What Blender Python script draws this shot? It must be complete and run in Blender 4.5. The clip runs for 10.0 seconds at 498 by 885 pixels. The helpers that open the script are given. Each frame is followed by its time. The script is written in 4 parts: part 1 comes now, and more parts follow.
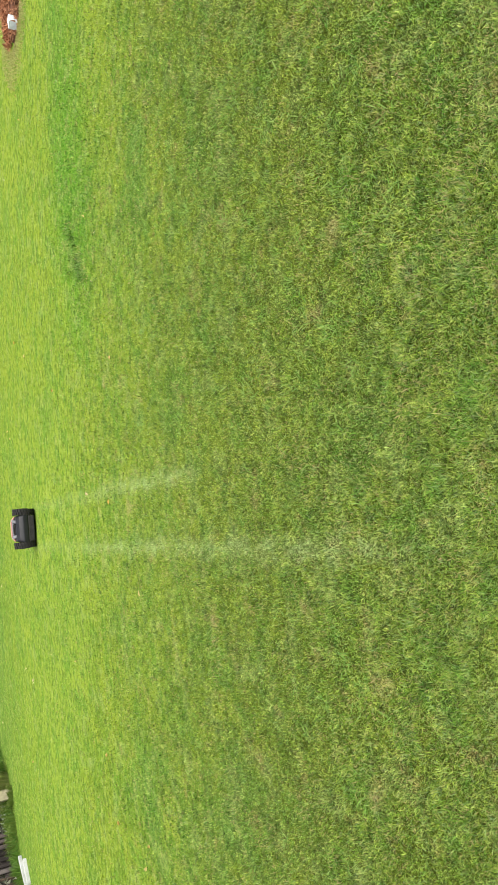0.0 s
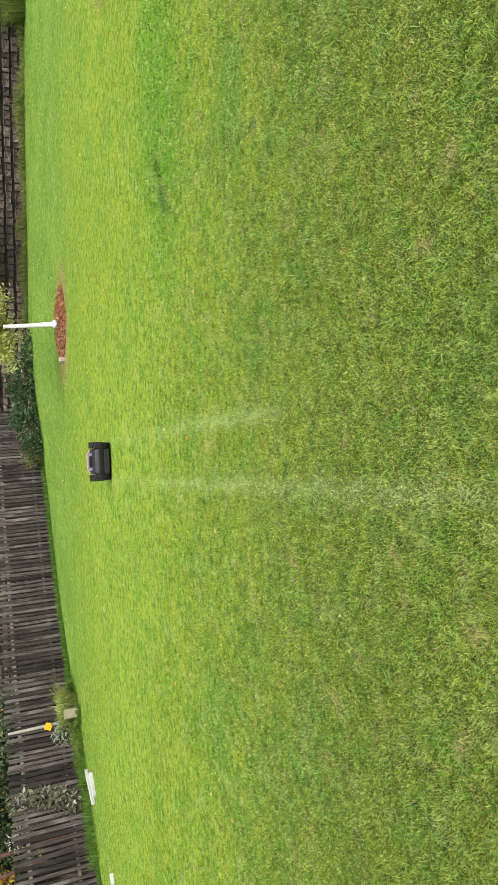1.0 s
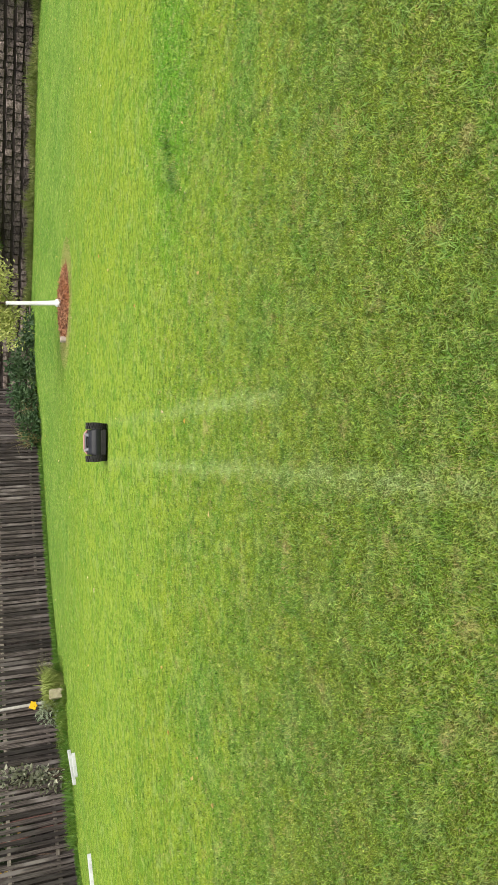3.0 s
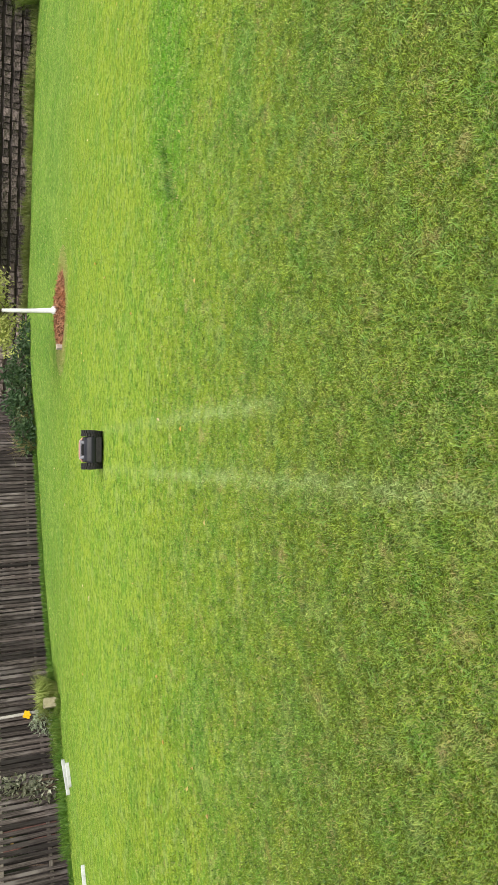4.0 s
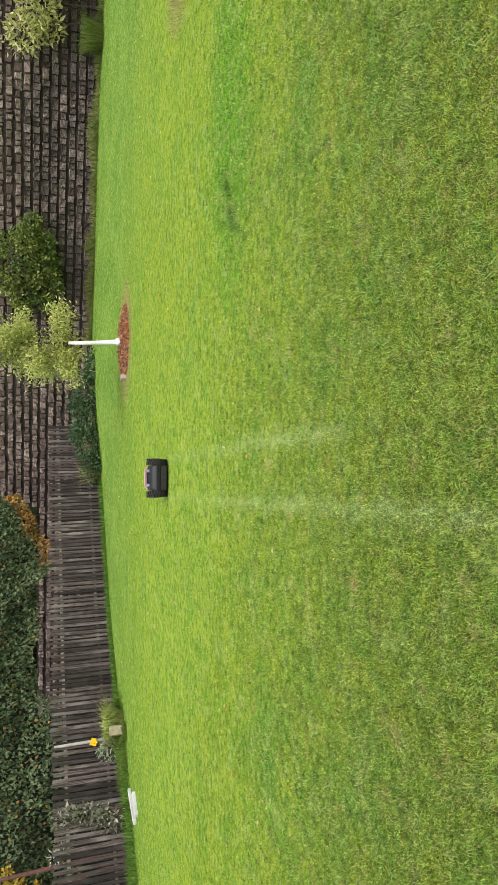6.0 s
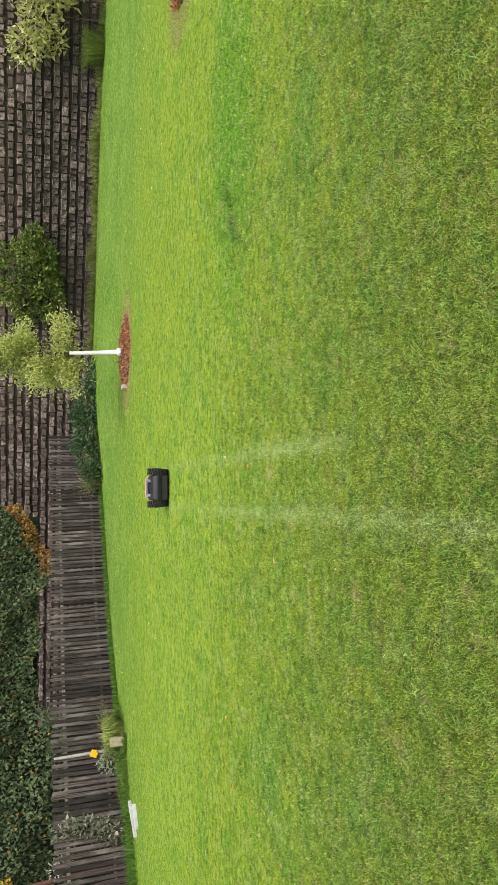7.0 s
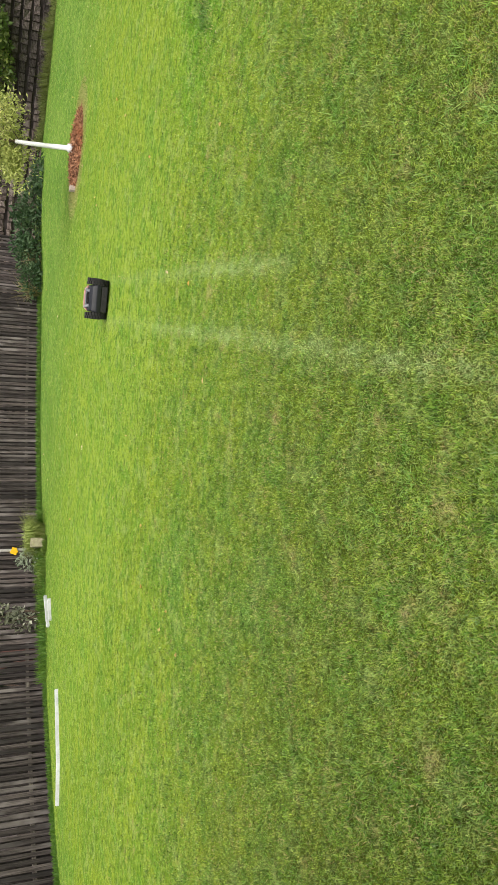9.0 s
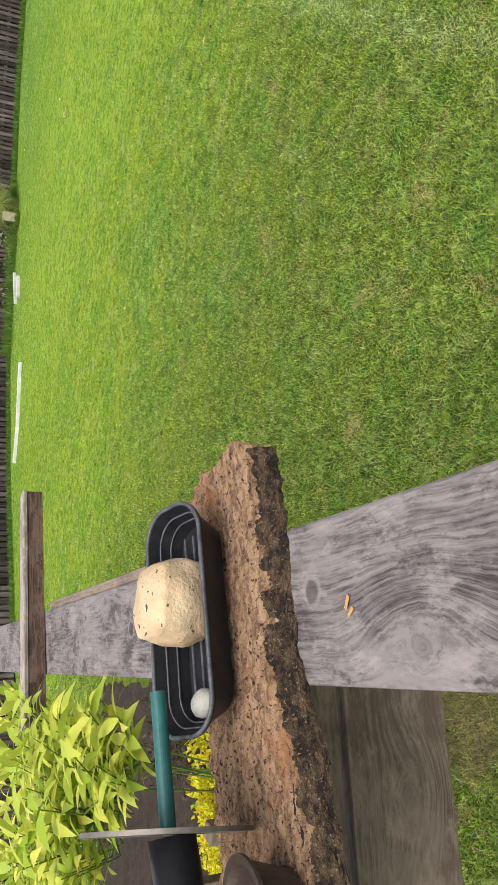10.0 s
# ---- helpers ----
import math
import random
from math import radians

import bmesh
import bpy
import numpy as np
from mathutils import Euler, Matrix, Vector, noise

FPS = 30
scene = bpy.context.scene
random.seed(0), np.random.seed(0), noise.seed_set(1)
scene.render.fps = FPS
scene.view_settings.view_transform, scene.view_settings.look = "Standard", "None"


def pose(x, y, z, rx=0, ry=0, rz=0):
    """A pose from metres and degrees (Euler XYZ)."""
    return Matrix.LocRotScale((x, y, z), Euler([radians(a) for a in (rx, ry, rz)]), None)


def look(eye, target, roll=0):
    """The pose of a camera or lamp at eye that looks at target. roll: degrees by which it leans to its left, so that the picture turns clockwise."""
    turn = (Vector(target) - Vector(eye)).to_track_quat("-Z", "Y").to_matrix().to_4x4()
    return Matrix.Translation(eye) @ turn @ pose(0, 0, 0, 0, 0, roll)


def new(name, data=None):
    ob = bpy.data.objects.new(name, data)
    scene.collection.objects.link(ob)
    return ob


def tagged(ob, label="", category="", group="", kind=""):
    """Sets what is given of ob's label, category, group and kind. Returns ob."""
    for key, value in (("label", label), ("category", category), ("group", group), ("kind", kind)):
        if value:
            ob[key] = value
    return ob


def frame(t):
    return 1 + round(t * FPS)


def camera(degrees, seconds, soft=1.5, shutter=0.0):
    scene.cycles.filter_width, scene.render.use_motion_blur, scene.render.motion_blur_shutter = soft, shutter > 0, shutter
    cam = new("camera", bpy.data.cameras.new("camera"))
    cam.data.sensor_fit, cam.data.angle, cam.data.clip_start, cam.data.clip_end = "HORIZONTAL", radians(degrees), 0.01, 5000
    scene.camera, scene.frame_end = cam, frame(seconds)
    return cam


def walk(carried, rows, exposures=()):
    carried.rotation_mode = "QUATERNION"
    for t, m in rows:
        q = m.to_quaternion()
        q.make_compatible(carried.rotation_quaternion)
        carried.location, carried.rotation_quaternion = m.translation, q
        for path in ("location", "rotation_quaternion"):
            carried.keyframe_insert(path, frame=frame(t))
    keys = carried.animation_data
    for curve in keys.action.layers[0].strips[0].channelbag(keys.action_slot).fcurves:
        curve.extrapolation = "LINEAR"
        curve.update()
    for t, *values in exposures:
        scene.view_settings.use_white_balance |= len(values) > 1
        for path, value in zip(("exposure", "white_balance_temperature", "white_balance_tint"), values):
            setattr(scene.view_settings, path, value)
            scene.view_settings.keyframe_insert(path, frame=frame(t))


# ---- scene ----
cam = camera(37.8, 10.0, soft=0.85)
PATH = [
    (0, (0.082, -0.134, 2.144), (0.178, 1.664, 1.273), -93.3),
    (0.5, (0.101, -0.004, 2.234), (0.105, 1.848, 1.479), -92.8),
    (1, (0.048, 0.045, 2.241), (0.003, 1.919, 1.542), -92.5),
    (1.5, (0.023, 0.049, 2.235), (-0.046, 1.928, 1.552), -91.9),
    (2, (0.022, 0.056, 2.235), (-0.05, 1.939, 1.564), -91.2),
    (2.5, (0.01, 0.08, 2.236), (-0.064, 1.96, 1.558), -90.5),
    (3, (-0.013, 0.105, 2.213), (-0.082, 1.976, 1.51), -90.0),
    (4.5, (-0.014, 0.126, 2.209), (-0.047, 1.998, 1.506), -89.4),
    (5, (-0.015, 0.135, 2.268), (-0.036, 2.032, 1.636), -89.5),
    (5.5, (-0.008, 0.152, 2.277), (-0.008, 2.066, 1.698), -89.7),
    (7, (-0.006, 0.167, 2.286), (0.045, 2.087, 1.728), -89.5),
    (7.5, (0.014, 0.18, 2.258), (0.043, 2.089, 1.662), -89.3),
    (8, (-0.011, 0.184, 2.224), (-0.043, 2.08, 1.59), -88.9),
    (8.5, (-0.078, 0.183, 2.191), (-0.214, 2.062, 1.521), -87.7),
    (9, (-0.149, 0.151, 2.176), (-0.531, 1.977, 1.453), -86.5),
    (9.5, (-0.311, 0.0, 2.125), (-1.025, 1.702, 1.354), -85.7),
    (10, (-0.418, -0.11, 2.156), (-1.444, 1.386, 1.315), -85.5),
]
walk(cam, [(t, look(eye, target, roll)) for t, eye, target, roll in PATH], [(0, 0.86), (2, 0.74), (5, 0.76), (7, 0.64), (10, 0.66)])

# ---- light ----
SUN_UP, SUN_TURN = 60.0, 150.0
world = bpy.data.worlds.new("sky")
scene.world = world
world.use_nodes = True
wn = world.node_tree
sky = wn.nodes.new("ShaderNodeTexSky")
sky.sky_type = "NISHITA"
sky.sun_disc = False
sky.sun_elevation, sky.sun_rotation = radians(SUN_UP), radians(SUN_TURN)
sky.air_density, sky.dust_density, sky.ozone_density = 1.0, 4.0, 1.0
cloud = wn.nodes.new("ShaderNodeHueSaturation")
cloud.inputs["Saturation"].default_value = 0.35
wn.links.new(sky.outputs[0], cloud.inputs["Color"])
wn.links.new(cloud.outputs[0], wn.nodes["Background"].inputs[0])
wn.nodes["Background"].inputs[1].default_value = 0.15
sun = new("sun", bpy.data.lights.new("sun", "SUN"))
sun.data.energy, sun.data.angle, sun.data.color = 1.9, radians(55), (1.0, 0.94, 0.82)
_a, _e = radians(SUN_TURN), radians(SUN_UP)
sun.matrix_world = look((math.sin(_a) * math.cos(_e) * 60, math.cos(_a) * math.cos(_e) * 60, math.sin(_e) * 60), (0, 0, 0))

# ---- mesh helpers ----
rng = np.random.default_rng(7)


def link(name, me, material, parent=None, label=""):
    ob = new(name, me)
    if material and not me.materials:
        me.materials.append(material)
    if parent:
        ob.parent = parent
    if label:
        ob["label"] = label
    return ob


def part(name, bm, material, parent=None, label="", smooth=False):
    """A bmesh as one mesh object, under a thing or a part."""
    me = bpy.data.meshes.new(name)
    bmesh.ops.recalc_face_normals(bm, faces=bm.faces)
    for f in bm.faces:
        f.smooth = smooth
    bm.to_mesh(me)
    bm.free()
    return link(name, me, material, parent, label)


def thing(name, at, label, category, group="", rz=0.0):
    e = new(name)
    e.matrix_basis = pose(at[0], at[1], at[2], 0, 0, rz)
    e.empty_display_size = 0.1
    return tagged(e, label, category, group)


def box(size, at=(0, 0, 0), turn=(0, 0, 0), bevel=0.0, bm=None, wobble=0.0):
    bm = bm or bmesh.new()
    m = pose(at[0], at[1], at[2], *turn) @ Matrix.Diagonal((*size, 1))
    made = bmesh.ops.create_cube(bm, size=1.0, matrix=m)["verts"]
    if bevel:
        edges = list({e for v in made for e in v.link_edges})
        made = bmesh.ops.bevel(bm, geom=edges, offset=bevel, segments=2, profile=0.6, affect="EDGES")["verts"]
    if wobble:
        for v in made:
            v.co += Vector((random.uniform(-1, 1), random.uniform(-1, 1), random.uniform(-1, 1))) * wobble
    return bm


def tube(points, radii, sides=10, bm=None, caps=True):
    """A round bar along points with a radius at each."""
    bm = bm or bmesh.new()
    rings = []
    pts = [Vector(p) for p in points]
    for i, p in enumerate(pts):
        d = (pts[min(i + 1, len(pts) - 1)] - pts[max(i - 1, 0)]).normalized()
        a = d.orthogonal().normalized() if i == 0 else (a - d * a.dot(d)).normalized()
        b = d.cross(a)
        rings.append([bm.verts.new(p + (a * math.cos(k * math.tau / sides) + b * math.sin(k * math.tau / sides)) * radii[i]) for k in range(sides)])
    for r, s in zip(rings, rings[1:]):
        for k in range(sides):
            bm.faces.new((r[k], r[(k + 1) % sides], s[(k + 1) % sides], s[k]))
    if caps:
        bm.faces.new(rings[0][::-1])
        bm.faces.new(rings[-1])
    return bm


def spin(profile, sides=24, bm=None):
    """A turned shape: rows of (radius, height) round the z axis."""
    bm = bm or bmesh.new()
    rings = [[bm.verts.new((r * math.cos(k * math.tau / sides), r * math.sin(k * math.tau / sides), z)) for k in range(sides)] for r, z in profile]
    for r, s in zip(rings, rings[1:]):
        for k in range(sides):
            bm.faces.new((r[k], r[(k + 1) % sides], s[(k + 1) % sides], s[k]))
    if profile[0][0] > 1e-4:
        bm.faces.new(rings[0][::-1])
    if profile[-1][0] > 1e-4:
        bm.faces.new(rings[-1])
    return bm


def soup(name, verts, faces, material, parent=None, label="", smooth=False):
    """One mesh from arrays: verts (n, 3) and faces (m, 3 or 4)."""
    me = bpy.data.meshes.new(name)
    verts, faces = np.asarray(verts, np.float32), np.asarray(faces, np.int32)
    m, k = faces.shape
    me.vertices.add(len(verts))
    me.vertices.foreach_set("co", verts.ravel())
    me.loops.add(m * k)
    me.loops.foreach_set("vertex_index", faces.ravel())
    me.polygons.add(m)
    me.polygons.foreach_set("loop_start", np.arange(0, m * k, k, dtype=np.int32))
    me.update(calc_edges=True)
    me.polygons.foreach_set("use_smooth", np.full(m, smooth))
    return link(name, me, material, parent, label)


def unit(v):
    return v / np.maximum(np.linalg.norm(v, axis=-1, keepdims=True), 1e-9)


def leaf_mesh(name, base, ahead, length, width, material, parent=None, label="", fold=0.25):
    """Leaves: at each base a pointed, folded blade along ahead."""
    n = len(base)
    ahead = unit(ahead)
    side = unit(np.cross(ahead, rng.normal(size=(n, 3))))
    up = np.cross(side, ahead)
    L, W = np.reshape(length, (-1, 1)) * np.ones((n, 1)), np.reshape(width, (-1, 1)) * np.ones((n, 1))
    mid = base + ahead * L * 0.45
    v = np.stack([base, mid + side * W / 2 + up * W * fold, base + ahead * L - up * L * 0.12, mid - side * W / 2 + up * W * fold, mid], 1).reshape(-1, 3)
    i = np.arange(n)[:, None] * 5
    f = np.concatenate([i + [0, 4, 1], i + [1, 4, 2], i + [0, 3, 4], i + [3, 2, 4]])
    return soup(name, v, f, material, parent, label)


def lumps(n, centres, radii, shell=0.55):
    """n points spread over ellipsoids, mostly near their skins."""
    centres, radii = np.array(centres, float), np.array(radii, float)
    w = np.prod(radii, 1) ** (2 / 3)
    k = rng.choice(len(centres), n, p=w / w.sum())
    d = unit(rng.normal(size=(n, 3)))
    r = shell + (1 - shell) * rng.random((n, 1)) ** 0.5
    return centres[k] + d * r * radii[k] * (0.88 + 0.24 * rng.random((n, 1))), d


def patchy(x, y, size, seed):
    """Smooth random values from 0 to 1 over the plan."""
    g = np.random.default_rng(seed).random((257, 257))
    u, v = x / size + 500, y / size + 500
    i, j = np.floor(u).astype(int), np.floor(v).astype(int)
    a, b = u - i, v - j
    a, b = a * a * (3 - 2 * a), b * b * (3 - 2 * b)
    i, j = i % 256, j % 256
    return (g[i, j] * (1 - a) + g[i + 1, j] * a) * (1 - b) + (g[i, j + 1] * (1 - a) + g[i + 1, j + 1] * a) * b


# ---- materials ----
class Nodes:
    """Short hand for a node tree."""

    def __init__(self, name):
        self.mat = bpy.data.materials.new(name)
        self.mat.use_nodes = True
        self.t = self.mat.node_tree
        self.bsdf = self.t.nodes["Principled BSDF"]
        self.out = self.t.nodes["Material Output"]
        self.pos = self.add("ShaderNodeNewGeometry").outputs["Position"]

    def add(self, kind, **props):
        n = self.t.nodes.new(kind)
        for k, v in props.items():
            if k == "operation":
                n.operation = v
            elif k == "data_type":
                n.data_type = v
            elif k == "feature":
                n.feature = v
        return n

    def put(self, socket, value):
        if isinstance(value, bpy.types.NodeSocket):
            self.t.links.new(value, socket)
        elif isinstance(value, (tuple, list)) and len(value) == 3 and socket.type == "RGBA":
            socket.default_value = (*value, 1)
        else:
            socket.default_value = value

    def math(self, op, a, b=0.0, clamp=False):
        n = self.add("ShaderNodeMath", operation=op)
        n.use_clamp = clamp
        self.put(n.inputs[0], a)
        self.put(n.inputs[1], b)
        return n.outputs[0]

    def noise(self, scale, detail=3.0, rough=0.55, vec=None, squash=None):
        n = self.add("ShaderNodeTexNoise")
        v = vec or self.pos
        if squash:
            m = self.add("ShaderNodeMapping")
            self.put(m.inputs["Vector"], v)
            m.inputs["Scale"].default_value = squash
            v = m.outputs[0]
        self.put(n.inputs["Vector"], v)
        self.put(n.inputs["Scale"], scale)
        self.put(n.inputs["Detail"], detail)
        self.put(n.inputs["Roughness"], rough)
        return n.outputs["Fac"]

    def ramp(self, fac, low, high):
        n = self.add("ShaderNodeMapRange")
        n.interpolation_type = "SMOOTHSTEP"
        self.put(n.inputs[0], fac)
        n.inputs[1].default_value, n.inputs[2].default_value = low, high
        return n.outputs[0]

    def mix(self, fac, a, b, blend="MIX"):
        n = self.add("ShaderNodeMix", data_type="RGBA")
        n.blend_type = blend
        self.put(n.inputs[0], fac)
        self.put(n.inputs[6], a)
        self.put(n.inputs[7], b)
        return n.outputs[2]

    def bump(self, height, strength, distance):
        n = self.add("ShaderNodeBump")
        self.put(n.inputs["Height"], height)
        n.inputs["Strength"].default_value, n.inputs["Distance"].default_value = strength, distance
        self.put(self.bsdf.inputs["Normal"], n.outputs[0])

    def local(self):
        return self.add("ShaderNodeTexCoord").outputs["Object"]

    def each(self):
        return self.add("ShaderNodeObjectInfo").outputs["Random"]

    def island(self):
        return self.add("ShaderNodeNewGeometry").outputs["Random Per Island"]

    def done(self, colour, rough=0.8, metal=0.0, sheer=0.0, gloss=0.3):
        self.bsdf.inputs["Specular IOR Level"].default_value = gloss
        self.put(self.bsdf.inputs["Base Color"], colour)
        self.put(self.bsdf.inputs["Roughness"], rough)
        self.put(self.bsdf.inputs["Metallic"], metal)
        if sheer:
            tr = self.add("ShaderNodeBsdfTranslucent")
            self.put(tr.inputs[0], colour)
            mx = self.add("ShaderNodeMixShader")
            mx.inputs[0].default_value = sheer
            self.t.links.new(self.bsdf.outputs[0], mx.inputs[1])
            self.t.links.new(tr.outputs[0], mx.inputs[2])
            self.t.links.new(mx.outputs[0], self.out.inputs[0])
        return self.mat


def plain(name, a, b, scale=6.0, rough=0.8, bump=0.3, depth=0.004, metal=0.0, each=0.0, squash=None, fine=8.0):
    """A mottled surface of two tones at two scales with fine relief."""
    n = Nodes(name)
    v = n.local()
    coarse, grain = n.noise(scale, 4, 0.6, v, squash), n.noise(scale * fine, 3, 0.6, v, squash)
    c = n.mix(n.ramp(n.math("ADD", n.math("MULTIPLY", coarse, 0.65), n.math("MULTIPLY", grain, 0.35)), 0.32, 0.68), a, b)
    if each:
        c = n.mix(n.math("MULTIPLY", n.each(), each), c, (0.0, 0.0, 0.0))
    n.bump(grain, bump, depth)
    return n.done(c, rough, metal)


def leafy(name, colours, rough=0.5, sheer=0.35):
    """Leaves, each of its own tint."""
    n = Nodes(name)
    i = n.island()
    c = n.mix(i, colours[0], colours[1])
    c = n.mix(n.ramp(n.noise(1.1, 2), 0.4, 0.65), c, colours[2])
    return n.done(c, rough, 0.0, sheer)


def wood(name, dark, light, along=(1.0, 14.0, 14.0), scale=3.0, each=0.35, rough=0.85, silver=None):
    """Weathered wood with grain along one axis of the piece."""
    n = Nodes(name)
    v = n.local()
    off = n.add("ShaderNodeVectorMath", operation="ADD")
    n.put(off.inputs[0], v)
    r = n.each()
    comb = n.add("ShaderNodeCombineXYZ")
    n.put(comb.inputs[0], n.math("MULTIPLY", r, 37.0))
    n.put(comb.inputs[1], n.math("MULTIPLY", r, 11.0))
    n.put(off.inputs[1], comb.outputs[0])
    v = off.outputs[0]
    grain = n.noise(scale, 5, 0.65, v, along)
    stain = n.noise(scale * 0.5, 3, 0.6, v)
    c = n.mix(n.ramp(grain, 0.35, 0.68), dark, light)
    if silver:
        c = n.mix(n.ramp(stain, 0.45, 0.7), c, silver)
    c = n.mix(n.math("MULTIPLY", r, each), c, tuple(k * 0.35 for k in dark))
    n.bump(grain, 0.6, 0.006)
    return n.done(c, rough)


TRACKS = ((-0.36, 3.47, -0.047, 2.2), (0.22, 4.05, -0.040, 4.9))
SPOTS = ((-0.99, 5.16, 0.13), (1.28, 7.9, 0.13), (-1.86, 4.5, 0.12), (-0.72, 3.7, 0.1), (-0.13, 7.25, 0.14), (-1.0, 2.95, 0.12), (0.95, 3.3, 0.12), (-2.2, 2.7, 0.14), (-1.6, 3.1, 0.12), (1.9, 4.4, 0.12), (1.35, 3.05, 0.14), (-2.6, 1.15, 0.3), (-2.3, 2.0, 0.2))


def turf(name, blades):
    """Mown grass: green, yellow and blue-green drifts, dry spots, two pale wheel tracks; some shade is coloured in."""
    n = Nodes(name)
    sep = n.add("ShaderNodeSeparateXYZ")
    n.put(sep.inputs[0], n.pos)
    x, y = sep.outputs[0], sep.outputs[1]
    flat = n.add("ShaderNodeCombineXYZ")
    n.put(flat.inputs[0], x)
    n.put(flat.inputs[1], y)
    p = flat.outputs[0]

    def wash(c, amount, mask, tint):
        return n.mix(n.math("MULTIPLY", mask, amount), c, tint)

    # broad drifts
    c = n.mix(n.ramp(n.noise(1.3, 4, 0.65, p), 0.36, 0.64), (0.14, 0.255, 0.015), (0.26, 0.35, 0.025))
    c = wash(c, 0.4, n.ramp(x, -2.6, 0.6), (0.265, 0.37, 0.03))
    c = wash(c, 0.8, n.ramp(n.noise(0.5, 3, 0.6, p), 0.52, 0.66), (0.115, 0.26, 0.03))
    # the brighter yellow-green middle of the lawn, with a soft mown edge
    edge = n.math("ADD", n.math("MULTIPLY", n.math("MAXIMUM", n.math("SUBTRACT", -2.4, x), 0.0), 0.45), 9.7)
    mid = n.math("SUBTRACT", n.math("ADD", y, n.math("MULTIPLY", n.noise(1.4, 3, 0.6, p), 1.2)), n.math("ADD", edge, 0.6))
    mid = n.math("MULTIPLY", n.ramp(mid, -0.7, 0.7), n.ramp(y, 19.5, 13.0))
    mid = n.math("MULTIPLY", mid, n.math("SUBTRACT", 1.0, n.math("MULTIPLY", n.ramp(x, -0.6, 3.0), 0.75)))
    c = wash(c, 0.72, mid, n.mix(n.ramp(n.noise(0.8, 4, 0.65, p, (1.0, 0.5, 1.0)), 0.38, 0.62), (0.20, 0.335, 0.03), (0.295, 0.42, 0.042)))
    # cooler, greener far grass, with the shade by wall and fence tinted in
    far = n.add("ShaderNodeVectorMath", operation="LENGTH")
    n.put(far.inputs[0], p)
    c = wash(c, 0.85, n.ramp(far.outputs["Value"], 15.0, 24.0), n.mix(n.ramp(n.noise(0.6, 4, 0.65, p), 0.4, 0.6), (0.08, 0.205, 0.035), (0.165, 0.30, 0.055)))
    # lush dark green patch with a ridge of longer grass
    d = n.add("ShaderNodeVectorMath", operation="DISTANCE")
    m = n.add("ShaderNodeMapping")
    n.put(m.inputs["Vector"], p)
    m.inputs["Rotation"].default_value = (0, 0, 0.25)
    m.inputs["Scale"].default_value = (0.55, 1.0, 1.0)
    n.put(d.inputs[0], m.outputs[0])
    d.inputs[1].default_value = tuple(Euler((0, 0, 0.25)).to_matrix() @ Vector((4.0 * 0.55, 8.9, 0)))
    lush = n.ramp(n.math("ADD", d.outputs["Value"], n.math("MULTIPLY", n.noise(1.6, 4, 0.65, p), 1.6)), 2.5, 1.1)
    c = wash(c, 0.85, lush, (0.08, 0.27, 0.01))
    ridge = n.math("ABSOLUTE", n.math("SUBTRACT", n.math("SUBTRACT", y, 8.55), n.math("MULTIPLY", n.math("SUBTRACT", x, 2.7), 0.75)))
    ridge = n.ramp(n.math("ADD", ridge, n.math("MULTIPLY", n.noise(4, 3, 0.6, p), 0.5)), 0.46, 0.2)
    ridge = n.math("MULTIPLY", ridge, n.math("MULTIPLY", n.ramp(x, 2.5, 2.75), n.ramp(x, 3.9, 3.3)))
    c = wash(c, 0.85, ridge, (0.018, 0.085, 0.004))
    # the nearest, thicker grass is washed darker for the shade between its blades
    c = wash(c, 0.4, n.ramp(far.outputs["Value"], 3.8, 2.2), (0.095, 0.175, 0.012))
    # tufts of a hand's width, in turn green, olive, straw, grey-green and dark
    c = wash(c, 0.7, n.ramp(n.noise(2.6, 4, 0.62, p), 0.50, 0.60), (0.10, 0.255, 0.018))
    c = wash(c, 0.6, n.ramp(n.noise(2.9, 4, 0.68, p, (1.0, 1.0, 5.0)), 0.53, 0.62), (0.285, 0.385, 0.10))
    c = wash(c, 0.6, n.ramp(n.noise(4.6, 4, 0.7, p), 0.52, 0.64), (0.075, 0.15, 0.012))
    c = wash(c, 0.65, n.math("MULTIPLY", n.ramp(n.noise(3.7, 5, 0.78, p), 0.56, 0.66), n.ramp(y, 12.0, 7.0)), (0.36, 0.28, 0.11))
    # the darkest flecks put the shaded gaps between tufts into the colour
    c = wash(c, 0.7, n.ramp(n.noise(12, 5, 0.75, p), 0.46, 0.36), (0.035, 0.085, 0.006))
    c = wash(c, 0.6, n.ramp(n.noise(8, 5, 0.78, p), 0.53, 0.64), (0.38, 0.48, 0.09))
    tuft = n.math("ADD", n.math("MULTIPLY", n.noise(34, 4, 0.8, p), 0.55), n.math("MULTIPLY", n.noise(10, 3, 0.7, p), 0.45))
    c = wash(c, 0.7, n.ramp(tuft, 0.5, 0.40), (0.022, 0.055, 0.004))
    c = wash(c, 0.45, n.ramp(tuft, 0.51, 0.61), (0.44, 0.53, 0.12))
    dry = 0.0
    for sx, sy, r in SPOTS:
        d = n.add("ShaderNodeVectorMath", operation="DISTANCE")
        n.put(d.inputs[0], p)
        d.inputs[1].default_value = (sx, sy, 0)
        m = n.math("MULTIPLY", n.ramp(n.math("ADD", d.outputs["Value"], n.math("MULTIPLY", n.noise(11, 3, 0.6, p), 0.24)), r + 0.12, 0.09), 0.7)
        dry = n.math("MAXIMUM", dry, m)
    c = wash(c, 0.75, dry, (0.42, 0.33, 0.13))
    pale = 0.0
